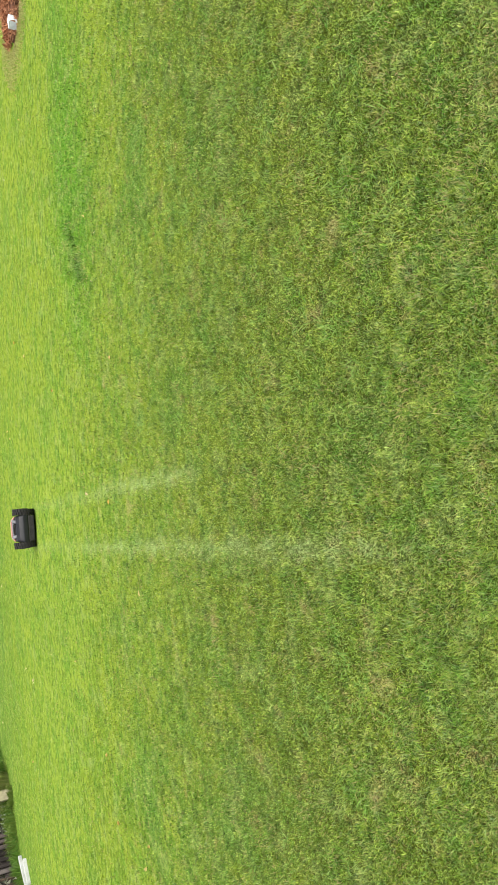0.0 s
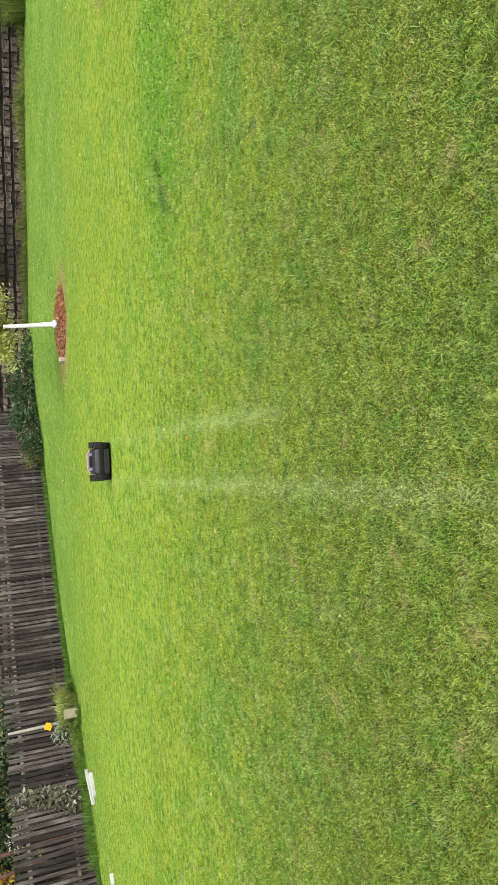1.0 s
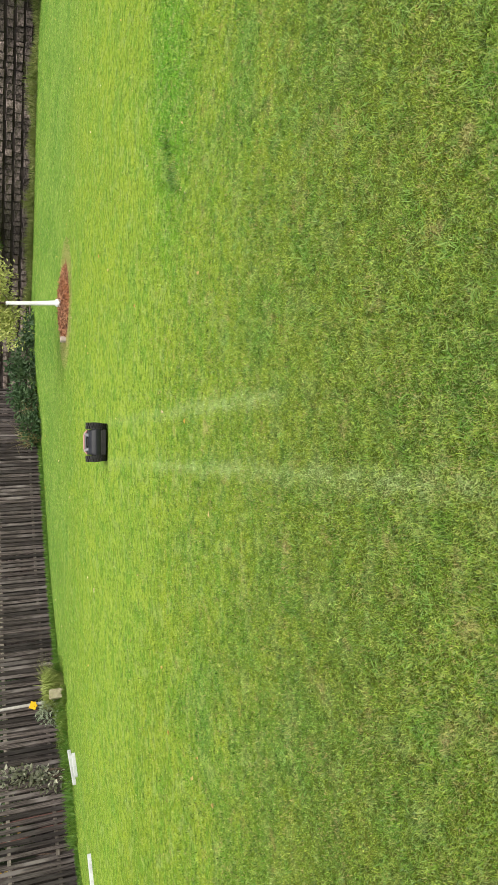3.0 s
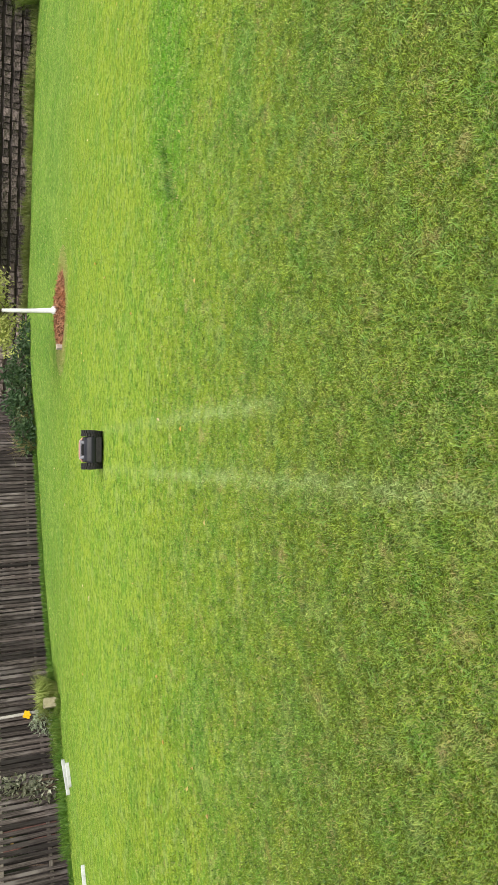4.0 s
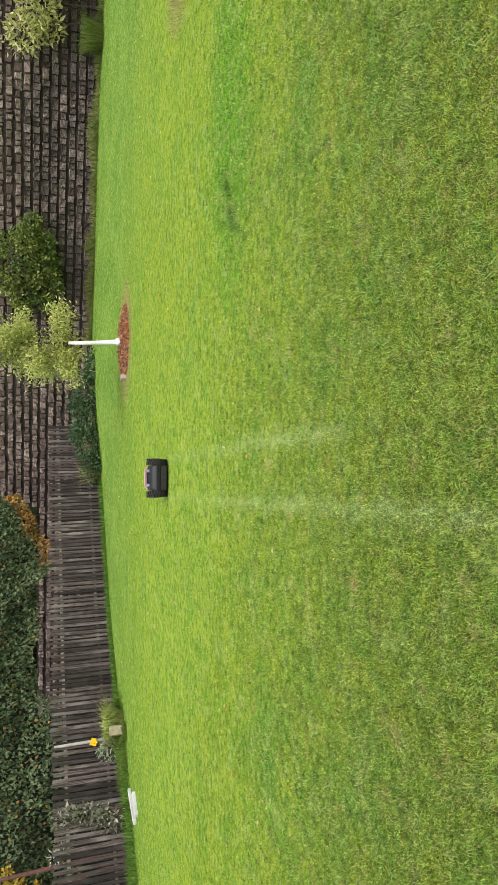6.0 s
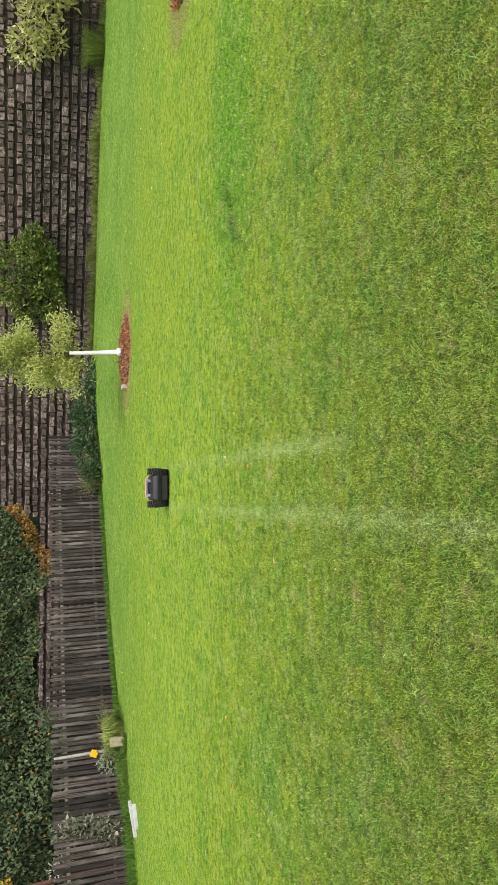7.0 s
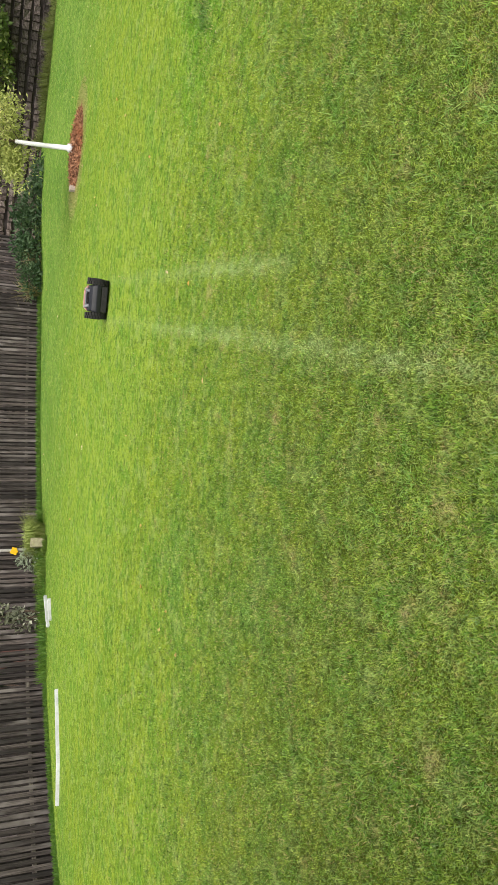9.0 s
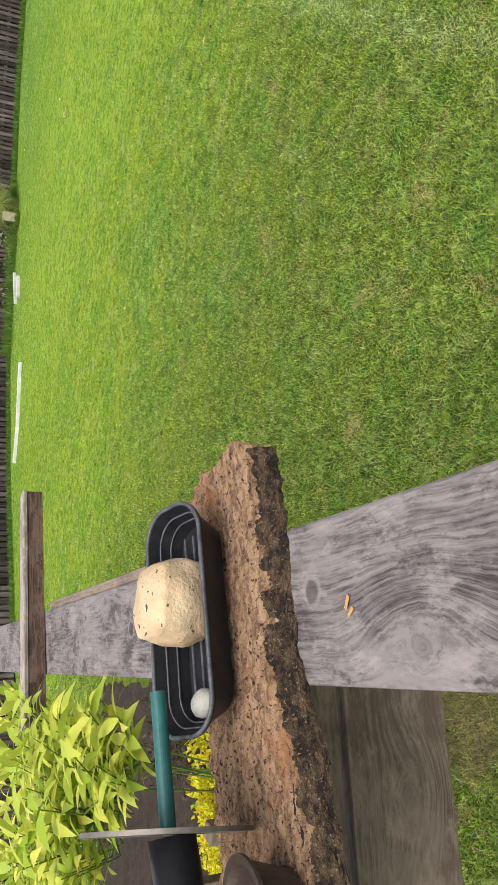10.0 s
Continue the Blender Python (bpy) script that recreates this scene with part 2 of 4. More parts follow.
    for tx, ty, slope, nearest in TRACKS:
        line = n.math("ADD", tx - slope * ty, n.math("MULTIPLY", y, slope))
        d = n.math("ABSOLUTE", n.math("SUBTRACT", x, line))
        d = n.math("ADD", d, n.math("ADD", n.math("MULTIPLY", n.noise(5, 4, 0.7, p), 0.30), n.math("MULTIPLY", n.noise(22, 4, 0.75, p), 0.16)))
        m = n.math("MULTIPLY", n.ramp(d, 0.37, 0.2), n.math("MULTIPLY", n.ramp(y, nearest, nearest + 1.0), n.ramp(y, 13.7, 13.3)))
        m = n.math("MULTIPLY", m, n.math("ADD", 0.35, n.math("MULTIPLY", n.ramp(n.noise(6.5, 5, 0.75, p), 0.42, 0.6), 0.65)))
        pale = n.math("MAXIMUM", pale, n.math("MULTIPLY", m, n.math("SUBTRACT", 0.85, n.math("MULTIPLY", n.ramp(y, 6.0, 11.0), 0.5))))
    c = n.mix(n.math("MULTIPLY", pale, 0.8), c, (0.40, 0.51, 0.19))
    if blades:
        i = n.island()
        j = n.math("FRACT", n.math("MULTIPLY", i, 17.3))
        k = n.math("FRACT", n.math("MULTIPLY", i, 61.7))
        calm = n.math("SUBTRACT", 1.0, n.math("MULTIPLY", n.ramp(y, 4.5, 12.5), 0.82))
        c = n.mix(n.math("MULTIPLY", n.ramp(i, 0.5, 0.05), calm), c, n.mix(1.0, c, (0.3, 0.34, 0.25), "MULTIPLY"))
        c = n.mix(n.math("MULTIPLY", n.ramp(i, 0.5, 0.95), calm), c, n.mix(0.2, n.mix(1.0, c, (1.65, 1.55, 1.7), "MULTIPLY"), (0.55, 0.66, 0.2)))
        c = wash(c, 0.45, n.ramp(k, 0.72, 0.8), (0.105, 0.30, 0.03))
        c = n.mix(n.math("MULTIPLY", n.ramp(j, 0.83, 0.88), n.math("ADD", 0.3, n.math("MULTIPLY", n.ramp(n.noise(2.2, 4, 0.7, p), 0.45, 0.62), 0.6))), c, (0.44, 0.35, 0.16))
        c = n.mix(n.math("MULTIPLY", n.ramp(j, 0.12, 0.08), 0.5), c, (0.34, 0.47, 0.2))
        c = n.mix(n.math("MULTIPLY", dry, n.ramp(j, 0.3, 0.55)), c, (0.48, 0.38, 0.19))
        c = n.mix(n.math("MULTIPLY", pale, n.math("MULTIPLY", n.ramp(i, 0.35, 0.6), 0.55)), c, (0.48, 0.60, 0.27))
        return n.done(c, 0.5, 0.0, 0.36, 0.25)
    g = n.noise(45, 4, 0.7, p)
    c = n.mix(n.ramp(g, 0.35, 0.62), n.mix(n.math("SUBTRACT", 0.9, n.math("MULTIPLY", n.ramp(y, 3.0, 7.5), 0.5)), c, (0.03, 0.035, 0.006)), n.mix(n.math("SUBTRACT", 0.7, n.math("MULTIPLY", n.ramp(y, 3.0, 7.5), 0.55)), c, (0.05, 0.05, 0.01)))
    n.bump(g, 0.8, 0.02)
    return n.done(c, 0.95, gloss=0.05)


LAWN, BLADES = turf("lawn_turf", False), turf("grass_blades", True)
FENCE = wood("weathered_fence_wood", (0.024, 0.018, 0.016), (0.155, 0.124, 0.115), (13.0, 13.0, 0.9), 3.4, 0.9, silver=(0.22, 0.19, 0.18))
RAILWOOD = wood("fence_rail_wood", (0.14, 0.12, 0.1), (0.3, 0.26, 0.22), (1.0, 10.0, 10.0), 3.0, 0.3)
SHAKE = plain("wall_stone", (0.08, 0.058, 0.05), (0.37, 0.30, 0.265), 4.5, 0.9, 1.0, 0.04, each=0.6)
MORTAR = plain("wall_joint", (0.03, 0.024, 0.02), (0.065, 0.05, 0.044), 3, 0.95)
WHITE = plain("white_painted_wood", (0.42, 0.42, 0.42), (0.6, 0.6, 0.61), 5, 0.6)

# ---- ground ----
def lawn_z(x, y):
    """The lawn's height: slight waves, and a low rise before the stone wall."""
    a, b = np.clip((y - 20.5) / 6.5, 0, 1), np.clip((x + 1.5) / 4.5, 0, 1)
    return (patchy(x, y, 2.3, 3) - 0.5) * 0.02 + 0.2 * a * a * (3 - 2 * a) * b * b * (3 - 2 * b)


gx = np.concatenate([[-3000, -400, -60], np.linspace(-20, 34, 82), [60, 400, 3000]])
gy = np.concatenate([[-3000, -400, -40], np.linspace(-6, 50, 86), [80, 400, 3000]])
X, Y = np.meshgrid(gx, gy, indexing="ij")
near = (np.abs(X) < 50) & (np.abs(Y) < 60)
Z = np.where(near, lawn_z(X, Y), 0.0)
ix = np.arange(len(gx) * len(gy)).reshape(len(gx), len(gy))
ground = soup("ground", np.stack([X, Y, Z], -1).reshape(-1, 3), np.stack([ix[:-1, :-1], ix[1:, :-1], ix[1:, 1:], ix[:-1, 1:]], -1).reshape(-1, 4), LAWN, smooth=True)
tagged(ground, "flat mown lawn with two pale wheel tracks", "lawn", kind="structure")


def sward(name, n, r0, r1, power, height, width, label, fade, bent):
    """Grass blades over a fan of the plan, thinning with distance; fade: where this set comes in or gives way."""
    u = rng.random(n)
    q = 2 - power
    r = (r0**q + u * (r1**q - r0**q)) ** (1 / q)
    a = np.radians(-76 + 128 * rng.random(n))
    x, y = -0.2 + r * np.sin(a), r * np.cos(a)
    t = np.clip((r - fade[0]) / (fade[1] - fade[0]), 0, 1)
    bx, by = x + 1.034, y - 0.285
    along, over = bx * -0.786 + by * 0.618, -bx * 0.618 - by * 0.786
    bed = (along > 2.15) & (along < 8.0) & (over > 0.1) & (over < 3.4)
    ok = ~bed & (fence_side(x, y) > 0.05) & (rng.random(n) < (1 - t if bent else t))
    x, y, r = x[ok], y[ok], r[ok]
    n = len(x)
    clump = patchy(x, y, 0.07, 11) * 0.5 + patchy(x, y, 0.3, 12) * 0.5
    ridge = np.exp(-(((y - 8.62) - 0.75 * (x - 2.7)) / 0.22) ** 2) * (x > 2.6) * (x < 3.6)
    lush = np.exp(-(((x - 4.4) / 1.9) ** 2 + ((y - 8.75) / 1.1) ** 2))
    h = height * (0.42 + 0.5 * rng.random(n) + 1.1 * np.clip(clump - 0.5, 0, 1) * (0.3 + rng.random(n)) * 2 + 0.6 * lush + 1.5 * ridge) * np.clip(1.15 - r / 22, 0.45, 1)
    az = rng.random(n) * math.tau
    az += 0.45 * np.sin(patchy(x, y, 0.11, 13) * 11 - az)
    lean = 0.4 + 1.15 * rng.random(n)
    ahead = np.stack([np.sin(az), np.cos(az), 0 * az], -1)
    side = np.stack([np.cos(az), -np.sin(az), 0 * az], -1) + rng.normal(size=(n, 3)) * [0.1, 0.1, 0.45]
    w = (width * (0.5 + 0.9 * rng.random(n) + 1.0 * (rng.random(n) < 0.04)) * np.maximum(1, r / 4.5) ** 0.9)[:, None]
    base = np.stack([x, y, lawn_z(x, y) - 0.004], -1)
    up = np.array([0, 0, 1])
    mid = base + ahead * (h * 0.5 * np.sin(lean * 0.6))[:, None] + up * (h * 0.5 * np.cos(lean * 0.6))[:, None]
    tip = mid + ahead * (h * 0.6 * np.sin(lean * 1.25))[:, None] + up * (h * 0.5 * np.cos(lean * 1.25))[:, None]
    if bent:
        v = np.stack([base, mid + side * w * 0.5, tip, mid - side * w * 0.5], 1).reshape(-1, 3)
        i = np.arange(n)[:, None] * 4
        f = np.concatenate([i + [0, 1, 3], i + [1, 2, 3]])
    else:
        v = np.stack([base - side * w / 2, base + side * w / 2, tip], 1).reshape(-1, 3)
        f = np.arange(n)[:, None] * 3 + [0, 1, 2]
    return tagged(soup(name, v, f, BLADES), label, "grass", kind="stuff")


def coarse_tufts(n_tufts, each):
    """Tufts of broader, longer, bluish blades that the mower has left."""
    x, y = 0.5 + 2.9 * rng.random(n_tufts), 2.5 + 4.2 * rng.random(n_tufts)
    lone = slice(0, n_tufts // 4)
    x[lone], y[lone] = -3.0 + 4.0 * rng.random(n_tufts // 4), 1.9 + 4.5 * rng.random(n_tufts // 4)
    x, y = np.repeat(x, each), np.repeat(y, each)
    n = len(x)
    x, y = x + rng.normal(size=n) * 0.035, y + rng.normal(size=n) * 0.035
    az = rng.random(n) * math.tau
    up = 0.35 + 0.6 * rng.random(n)
    d = np.stack([np.sin(az), np.cos(az), up], -1)
    return tagged(leaf_mesh("coarse_grass", np.stack([x, y, 0 * x + 0.004], -1), d, 0.045 + 0.05 * rng.random(n), 0.0055, leafy("coarse_grass_blades", ((0.10, 0.26, 0.03), (0.36, 0.50, 0.14), (0.22, 0.40, 0.07)))), "tufts of coarse bright green grass in the lawn", "grass", kind="stuff")


# ---- fence line and wall line ----
LINE = [(1.0, 29.55), (-1.6, 26.95), (-5.0, 24.1), (-7.3, 21.3), (-10.2, 17.1), (-11.6, 13.6), (-12.6, 9.5), (-13.2, 4.0)]
WALL_O, WALL_D = np.array((1.95, 30.8)), np.array((0.948, -0.318))
WALL_N = np.array((-0.318, -0.948))


def fence_side(x, y):
    """How far a place lies on the lawn's side of the fence and the wall."""
    best = (x - WALL_O[0]) * WALL_N[0] + (y - WALL_O[1]) * WALL_N[1]
    for (ax, ay), (bx, by) in zip(LINE, LINE[1:]):
        L = math.hypot(bx - ax, by - ay)
        best = np.minimum(best, -((x - ax) * (by - ay) - (y - ay) * (bx - ax)) / L)
    return best


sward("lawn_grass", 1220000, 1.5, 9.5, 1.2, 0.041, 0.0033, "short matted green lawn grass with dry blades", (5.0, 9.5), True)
sward("distant_lawn_grass", 900000, 4.0, 31.0, 1.6, 0.044, 0.0046, "short mown yellow-green lawn grass", (4.0, 8.0), False)
coarse_tufts(320, 11)

# ---- the wall of the building behind ----
wall_a, wall_b, WALL_H, COURSE = -19.0, 21.0, 4.7, 0.315
wall_turn = math.degrees(math.atan2(WALL_D[1], WALL_D[0]))
core = thing("stone_wall", (1.95, 30.8, 0), "weathered grey-brown stone wall in level courses", "wall", rz=wall_turn)
core["kind"] = "structure"
part("wall_core", box((wall_b - wall_a, 0.4, WALL_H), ((wall_a + wall_b) / 2, 0.2, WALL_H / 2)), MORTAR, core)
stones = [part("stone", box((1, 0.12, 1), bevel=0.07, wobble=0.045), SHAKE, core).data for _ in range(5)]
for ob in [o for o in core.children if o.name.startswith("stone")]:
    bpy.data.objects.remove(ob)
rest_v, rest_f, count = [], [], 0
z = 0.0
while z < WALL_H - 0.1:
    s = wall_a + random.uniform(0, 0.4)
    while s < wall_b:
        w = random.choice((random.uniform(0.14, 0.3), random.uniform(0.2, 0.42)))
        h = COURSE - 0.10 + random.uniform(-0.035, 0.03)
        out = random.uniform(-0.05, 0.07)
        if 4.0 < s < 14.5 and 0.2 < z < 3.2 and count < 300:
            ob = new("stone", random.choice(stones))
            ob.parent = core
            ob.matrix_basis = Matrix.LocRotScale((s + w / 2, -0.03 - out, z + COURSE / 2 + random.uniform(-0.012, 0.012)), Euler((random.uniform(-0.02, 0.16), random.uniform(-0.05, 0.05), random.uniform(-0.08, 0.08))), (w - 0.018, 1, h))
            count += 1
        else:
            x0, x1, z0, z1 = s + 0.008, s + w - 0.008, z + (COURSE - h) / 2, z + (COURSE + h) / 2
            j = np.random.normal(size=(8, 3)) * (0.013, 0.02, 0.018)
            q = np.array([(x0, 0, z0), (x1, 0, z0), (x1, 0, z1), (x0, 0, z1), (x0 + 0.03, -0.09 - out, z0 + 0.03), (x1 - 0.03, -0.09 - out, z0 + 0.03), (x1 - 0.03, -0.09 - out, z1 - 0.03), (x0 + 0.03, -0.09 - out, z1 - 0.03)]) + j
            k = len(rest_v) * 8
            rest_v.append(q)
            rest_f += [[k + 4, k + 5, k + 6, k + 7], [k, k + 1, k + 5, k + 4], [k + 1, k + 2, k + 6, k + 5], [k + 2, k + 3, k + 7, k + 6], [k + 3, k, k + 4, k + 7]]
        s += w
    z += COURSE
nr = Nodes("wall_stone_far")
ci = nr.mix(nr.island(), (0.085, 0.062, 0.054), (0.34, 0.275, 0.24))
ci = nr.mix(nr.ramp(nr.noise(8, 5, 0.7), 0.42, 0.6), ci, (0.10, 0.072, 0.06))
nr.bump(nr.noise(16, 5, 0.75), 1.0, 0.04)
STONE_FAR = nr.done(ci, 0.92)
far_stones = soup("stone_courses", np.concatenate(rest_v), rest_f, STONE_FAR, core)
far_stones["kind"] = "stuff"

# ---- fence ----
fence = thing("fence", (0, 0, 0), "old grey-brown wooden board fence with gaps", "fence")
fence["kind"] = "structure"
bm_b = [part("board", box((0.112, 0.022, 1.0), (0, 0, 0.5), bevel=0.004, wobble=0.003), FENCE, fence).data for _ in range(6)]
for ob in list(fence.children):
    bpy.data.objects.remove(ob)
for (ax, ay), (bx, by) in zip(LINE, LINE[1:]):
    L = math.hypot(bx - ax, by - ay)
    turn = math.atan2(by - ay, bx - ax)
    dx, dy = (bx - ax) / L, (by - ay) / L
    for hz in (0.42, 1.505):
        r = part("rail", box((L, 0.04, 0.085), bevel=0.006), RAILWOOD, fence)
        r.matrix_basis = Matrix.LocRotScale(((ax + bx) / 2 + dy * (0.034 if hz > 1 else 0.088), (ay + by) / 2 - dx * (0.034 if hz > 1 else 0.088), hz), Euler((0, 0, turn)), None)
    d = 0.06
    while d < L - 0.03:
        b = new("board", random.choice(bm_b))
        b.parent = fence
        hgt = 1.84 + random.uniform(-0.035, 0.03)
        b.matrix_basis = Matrix.LocRotScale((ax + dx * d, ay + dy * d, random.uniform(0.0, 0.05)), Euler((random.uniform(-0.012, 0.012), 0.04 + random.uniform(-0.012, 0.012), turn + random.uniform(-0.04, 0.04))), (random.uniform(0.74, 1.0), 1, hgt))
        d += 0.152
    d = 0.136
    while d < L - 0.05:
        b = new("backing_board", random.choice(bm_b))
        b.parent = fence
        b.matrix_basis = Matrix.LocRotScale((ax + dx * d + dy * 0.2, ay + dy * d - dx * 0.2, 0.03), Euler((0, 0.04, turn)), (random.uniform(0.75, 0.95), 1, 1.41 + random.uniform(-0.03, 0.02)))
        d += 0.152
    for e in np.arange(0.0, L, 2.4):
        p = part("post", box((0.1, 0.1, 1.8), (0, 0, 0.9), bevel=0.008), FENCE, fence)
        p.matrix_basis = Matrix.LocRotScale((ax + dx * e + dy * 0.13, ay + dy * e - dx * 0.13, 0), Euler((0, 0, turn)), None)

# ---- plants along the fence and the wall ----
IVYLEAF = leafy("ivy_leaves", ((0.045, 0.08, 0.035), (0.2, 0.26, 0.125), (0.11, 0.155, 0.07)))
RUSTLEAF = leafy("rusty_leaves", ((0.36, 0.16, 0.05), (0.42, 0.30, 0.08), (0.3, 0.2, 0.06)))
PALELEAF = leafy("pale_green_leaves", ((0.34, 0.37, 0.12), (0.62, 0.62, 0.28), (0.45, 0.46, 0.16)))
ROUNDLEAF = leafy("shrub_leaves", ((0.05, 0.10, 0.025), (0.3, 0.34, 0.08), (0.12, 0.18, 0.045)))
YOUNGLEAF = leafy("young_tree_leaves", ((0.3, 0.36, 0.09), (0.64, 0.64, 0.23), (0.45, 0.5, 0.15)))
GOLDLEAF = leafy("golden_leaves", ((0.55, 0.33, 0.03), (0.7, 0.5, 0.06), (0.5, 0.4, 0.06)))
STRAW = leafy("straw_blades", ((0.33, 0.27, 0.13), (0.5, 0.42, 0.22), (0.4, 0.36, 0.17)))
TALLGRASS = leafy("tall_grass", ((0.10, 0.17, 0.03), (0.28, 0.32, 0.09), (0.17, 0.25, 0.05)))
PALEGRASS = leafy("pale_long_grass", ((0.22, 0.28, 0.07), (0.5, 0.47, 0.2), (0.3, 0.36, 0.1)))
TWIG = plain("twig_bark", (0.05, 0.035, 0.025), (0.14, 0.10, 0.07), 20)


def shrub(name, at, lumps_c, lumps_r, n, size, material, label, category, stems=5, slender=0.5, height=None):
    """A bush: stems from the ground and leaves over uneven lumps."""
    t = thing(name, at, label, category)
    c, r = np.array(lumps_c, float), np.array(lumps_r, float)
    for k in range(stems):
        j = k % len(c)
        top = Vector(c[j]) + Vector((random.uniform(-0.4, 0.4) * r[j][0], random.uniform(-0.4, 0.4) * r[j][1], 0))
        foot = Vector((top.x * 0.35 + random.uniform(-0.1, 0.1), top.y * 0.35, 0))
        part("stem", tube([foot, foot.lerp(top, 0.5) + Vector((random.uniform(-0.1, 0.1), 0, 0)), top], [0.025, 0.016, 0.006], 6), TWIG, t)
    p, d = lumps(n, c, r)
    p += rng.normal(size=(n, 3)) * r.mean(0) * 0.16
    p[:, 2] = np.maximum(p[:, 2], 0.03)
    L = size * (0.6 + 0.8 * rng.random(n))
    leaf_mesh("foliage", p, d + rng.normal(size=(n, 3)) * 0.8, L, L * slender, material, t)["kind"] = "stuff"
    return t


def tussock(name, at, n, length, material, label, category="grass tuft", spread=0.1, droop=0.5, kind=""):
    """A tuft of long arching blades."""
    t = thing(name, at, label, category)
    az, r = rng.random(n) * math.tau, spread * np.sqrt(rng.random(n))
    base = np.stack([np.sin(az) * r, np.cos(az) * r, 0 * az], -1)
    out = np.stack([np.sin(az), np.cos(az), 0 * az], -1) + rng.normal(size=(n, 3)) * 0.35
    out[:, 2] = 0
    h = length * (0.5 + 0.6 * rng.random(n))[:, None]
    mid = base + out * h * 0.22 + np.array([0, 0, 1]) * h * 0.6
    tip = base + out * h * (0.45 + droop * rng.random((n, 1)) * 0.6) + np.array([0, 0, 1]) * h * (0.95 - droop * rng.random((n, 1)))
    tip[:, 2] = np.maximum(tip[:, 2], 0.02)
    side = unit(np.cross(out, [0, 0, 1])) * 0.009
    v = np.stack([base - side, base + side, mid + side * 0.8, mid - side * 0.8, tip], 1).reshape(-1, 3)
    i = np.arange(n)[:, None] * 5
    tuft = soup("blade_tuft", v, np.concatenate([i + [0, 1, 2], i + [0, 2, 3], i + [3, 2, 4]]), material, t)
    tuft["kind"] = "stuff"
    return t


def on_wall(s, off=0.0):
    """A place s metres along the wall, off metres in front of it."""
    q = WALL_O + WALL_D * s + WALL_N * off
    return float(q[0]), float(q[1])


shrub("dark_bush", (1.2, 28.2, 0.08), [(-1.7, -0.9, 0.3), (-0.9, -0.5, 0.42), (0, 0, 0.45), (1.0, 0.1, 0.4), (1.9, 0.0, 0.25), (0.5, 0.1, 0.75), (-0.5, -0.2, 0.7)], [(0.55, 0.5, 0.3), (0.6, 0.5, 0.4), (0.7, 0.6, 0.42), (0.7, 0.5, 0.4), (0.6, 0.5, 0.25), (0.3, 0.3, 0.3), (0.25, 0.3, 0.3)], 2600, 0.16, leafy("bush_leaves", ((0.025, 0.06, 0.022), (0.13, 0.19, 0.085), (0.05, 0.10, 0.04))), "dense dark green bush at the foot of the wall", "bush")
x, y = on_wall(5.4, 0.42)
shrub("climbing_shrub", (x, y, 0), [(0, 0, 2.3), (-1.0, 0.5, 2.8), (0.9, -0.6, 2.7), (0.1, 0, 3.4), (-0.4, 0, 1.75), (0.7, -0.4, 2.0), (1.5, -0.5, 2.5), (-1.2, 0.4, 2.0), (-0.7, 0.2, 1.5), (0.2, 0, 1.8)], [(0.7, 0.5, 0.4), (0.6, 0.5, 0.5), (0.6, 0.5, 0.4), (1.2, 0.5, 0.5), (0.35, 0.3, 0.25), (0.4, 0.4, 0.3), (0.35, 0.3, 0.3), (0.3, 0.3, 0.3), (0.22, 0.2, 0.2), (0.35, 0.3, 0.25)], 3600, 0.135, ROUNDLEAF, "round-leaved green shrub hanging before the stone wall", "shrub", 0, 0.75)
x, y = on_wall(14.2, 0.8)
shrub("pale_shrub", (x, y, 0.18), [(0, 0, 2.2), (-0.9, 0.5, 2.6), (1.0, -0.6, 2.4), (-0.6, 0.4, 1.7), (0.9, -0.5, 1.5)], [(0.8, 0.5, 0.6), (0.6, 0.5, 0.6), (0.9, 0.6, 0.7), (0.4, 0.35, 0.4), (0.8, 0.5, 0.6)], 1500, 0.24, PALELEAF, "pale yellow-green shrub against the stone wall", "shrub", 3, 0.36)
x, y = on_wall(13.4, 0.9)
tussock("tall_grass_clump", (x, y, 0.18), 420, 1.15, TALLGRASS, "tall arching green grass clump by the wall", spread=0.4)

# weeds at the wall's foot
n = 9000
s = 2.5 + 17 * rng.random(n)
deep = 0.12 + rng.random(n) ** 1.5 * (0.45 + np.clip((s - 4) / 10, 0, 1) * 0.4) * (0.6 + 0.6 * patchy(s, s * 0, 1.3, 22))
wx, wy = WALL_O[0] + WALL_D[0] * s + WALL_N[0] * deep, WALL_O[1] + WALL_D[1] * s + WALL_N[1] * deep
d = rng.normal(size=(n, 3)) * 0.45 + [0, 0, 1]
tagged(leaf_mesh("wall_weeds", np.stack([wx, wy, lawn_z(wx, wy)], -1), d, (0.1 + 0.4 * rng.random(n)) * (0.25 + 1.0 * patchy(s, s * 0, 0.7, 21)), 0.022, leafy("rough_grass", ((0.07, 0.14, 0.02), (0.36, 0.36, 0.13), (0.17, 0.2, 0.05)))), "rough unmown grass strip at the wall foot", "weeds", kind="stuff")
n = 14000
seg = rng.integers(0, len(LINE) - 2, n)
u = rng.random(n)
A, B = np.array(LINE)[seg], np.array(LINE)[seg + 1]
N = unit(np.stack([-(B - A)[:, 1], (B - A)[:, 0]], -1))
off = 0.03 + 0.25 * rng.random(n) ** 2 + np.where(seg == 3, 0.6 * rng.random(n) ** 2, 0)
P = A + (B - A) * u[:, None] + N * off[:, None]
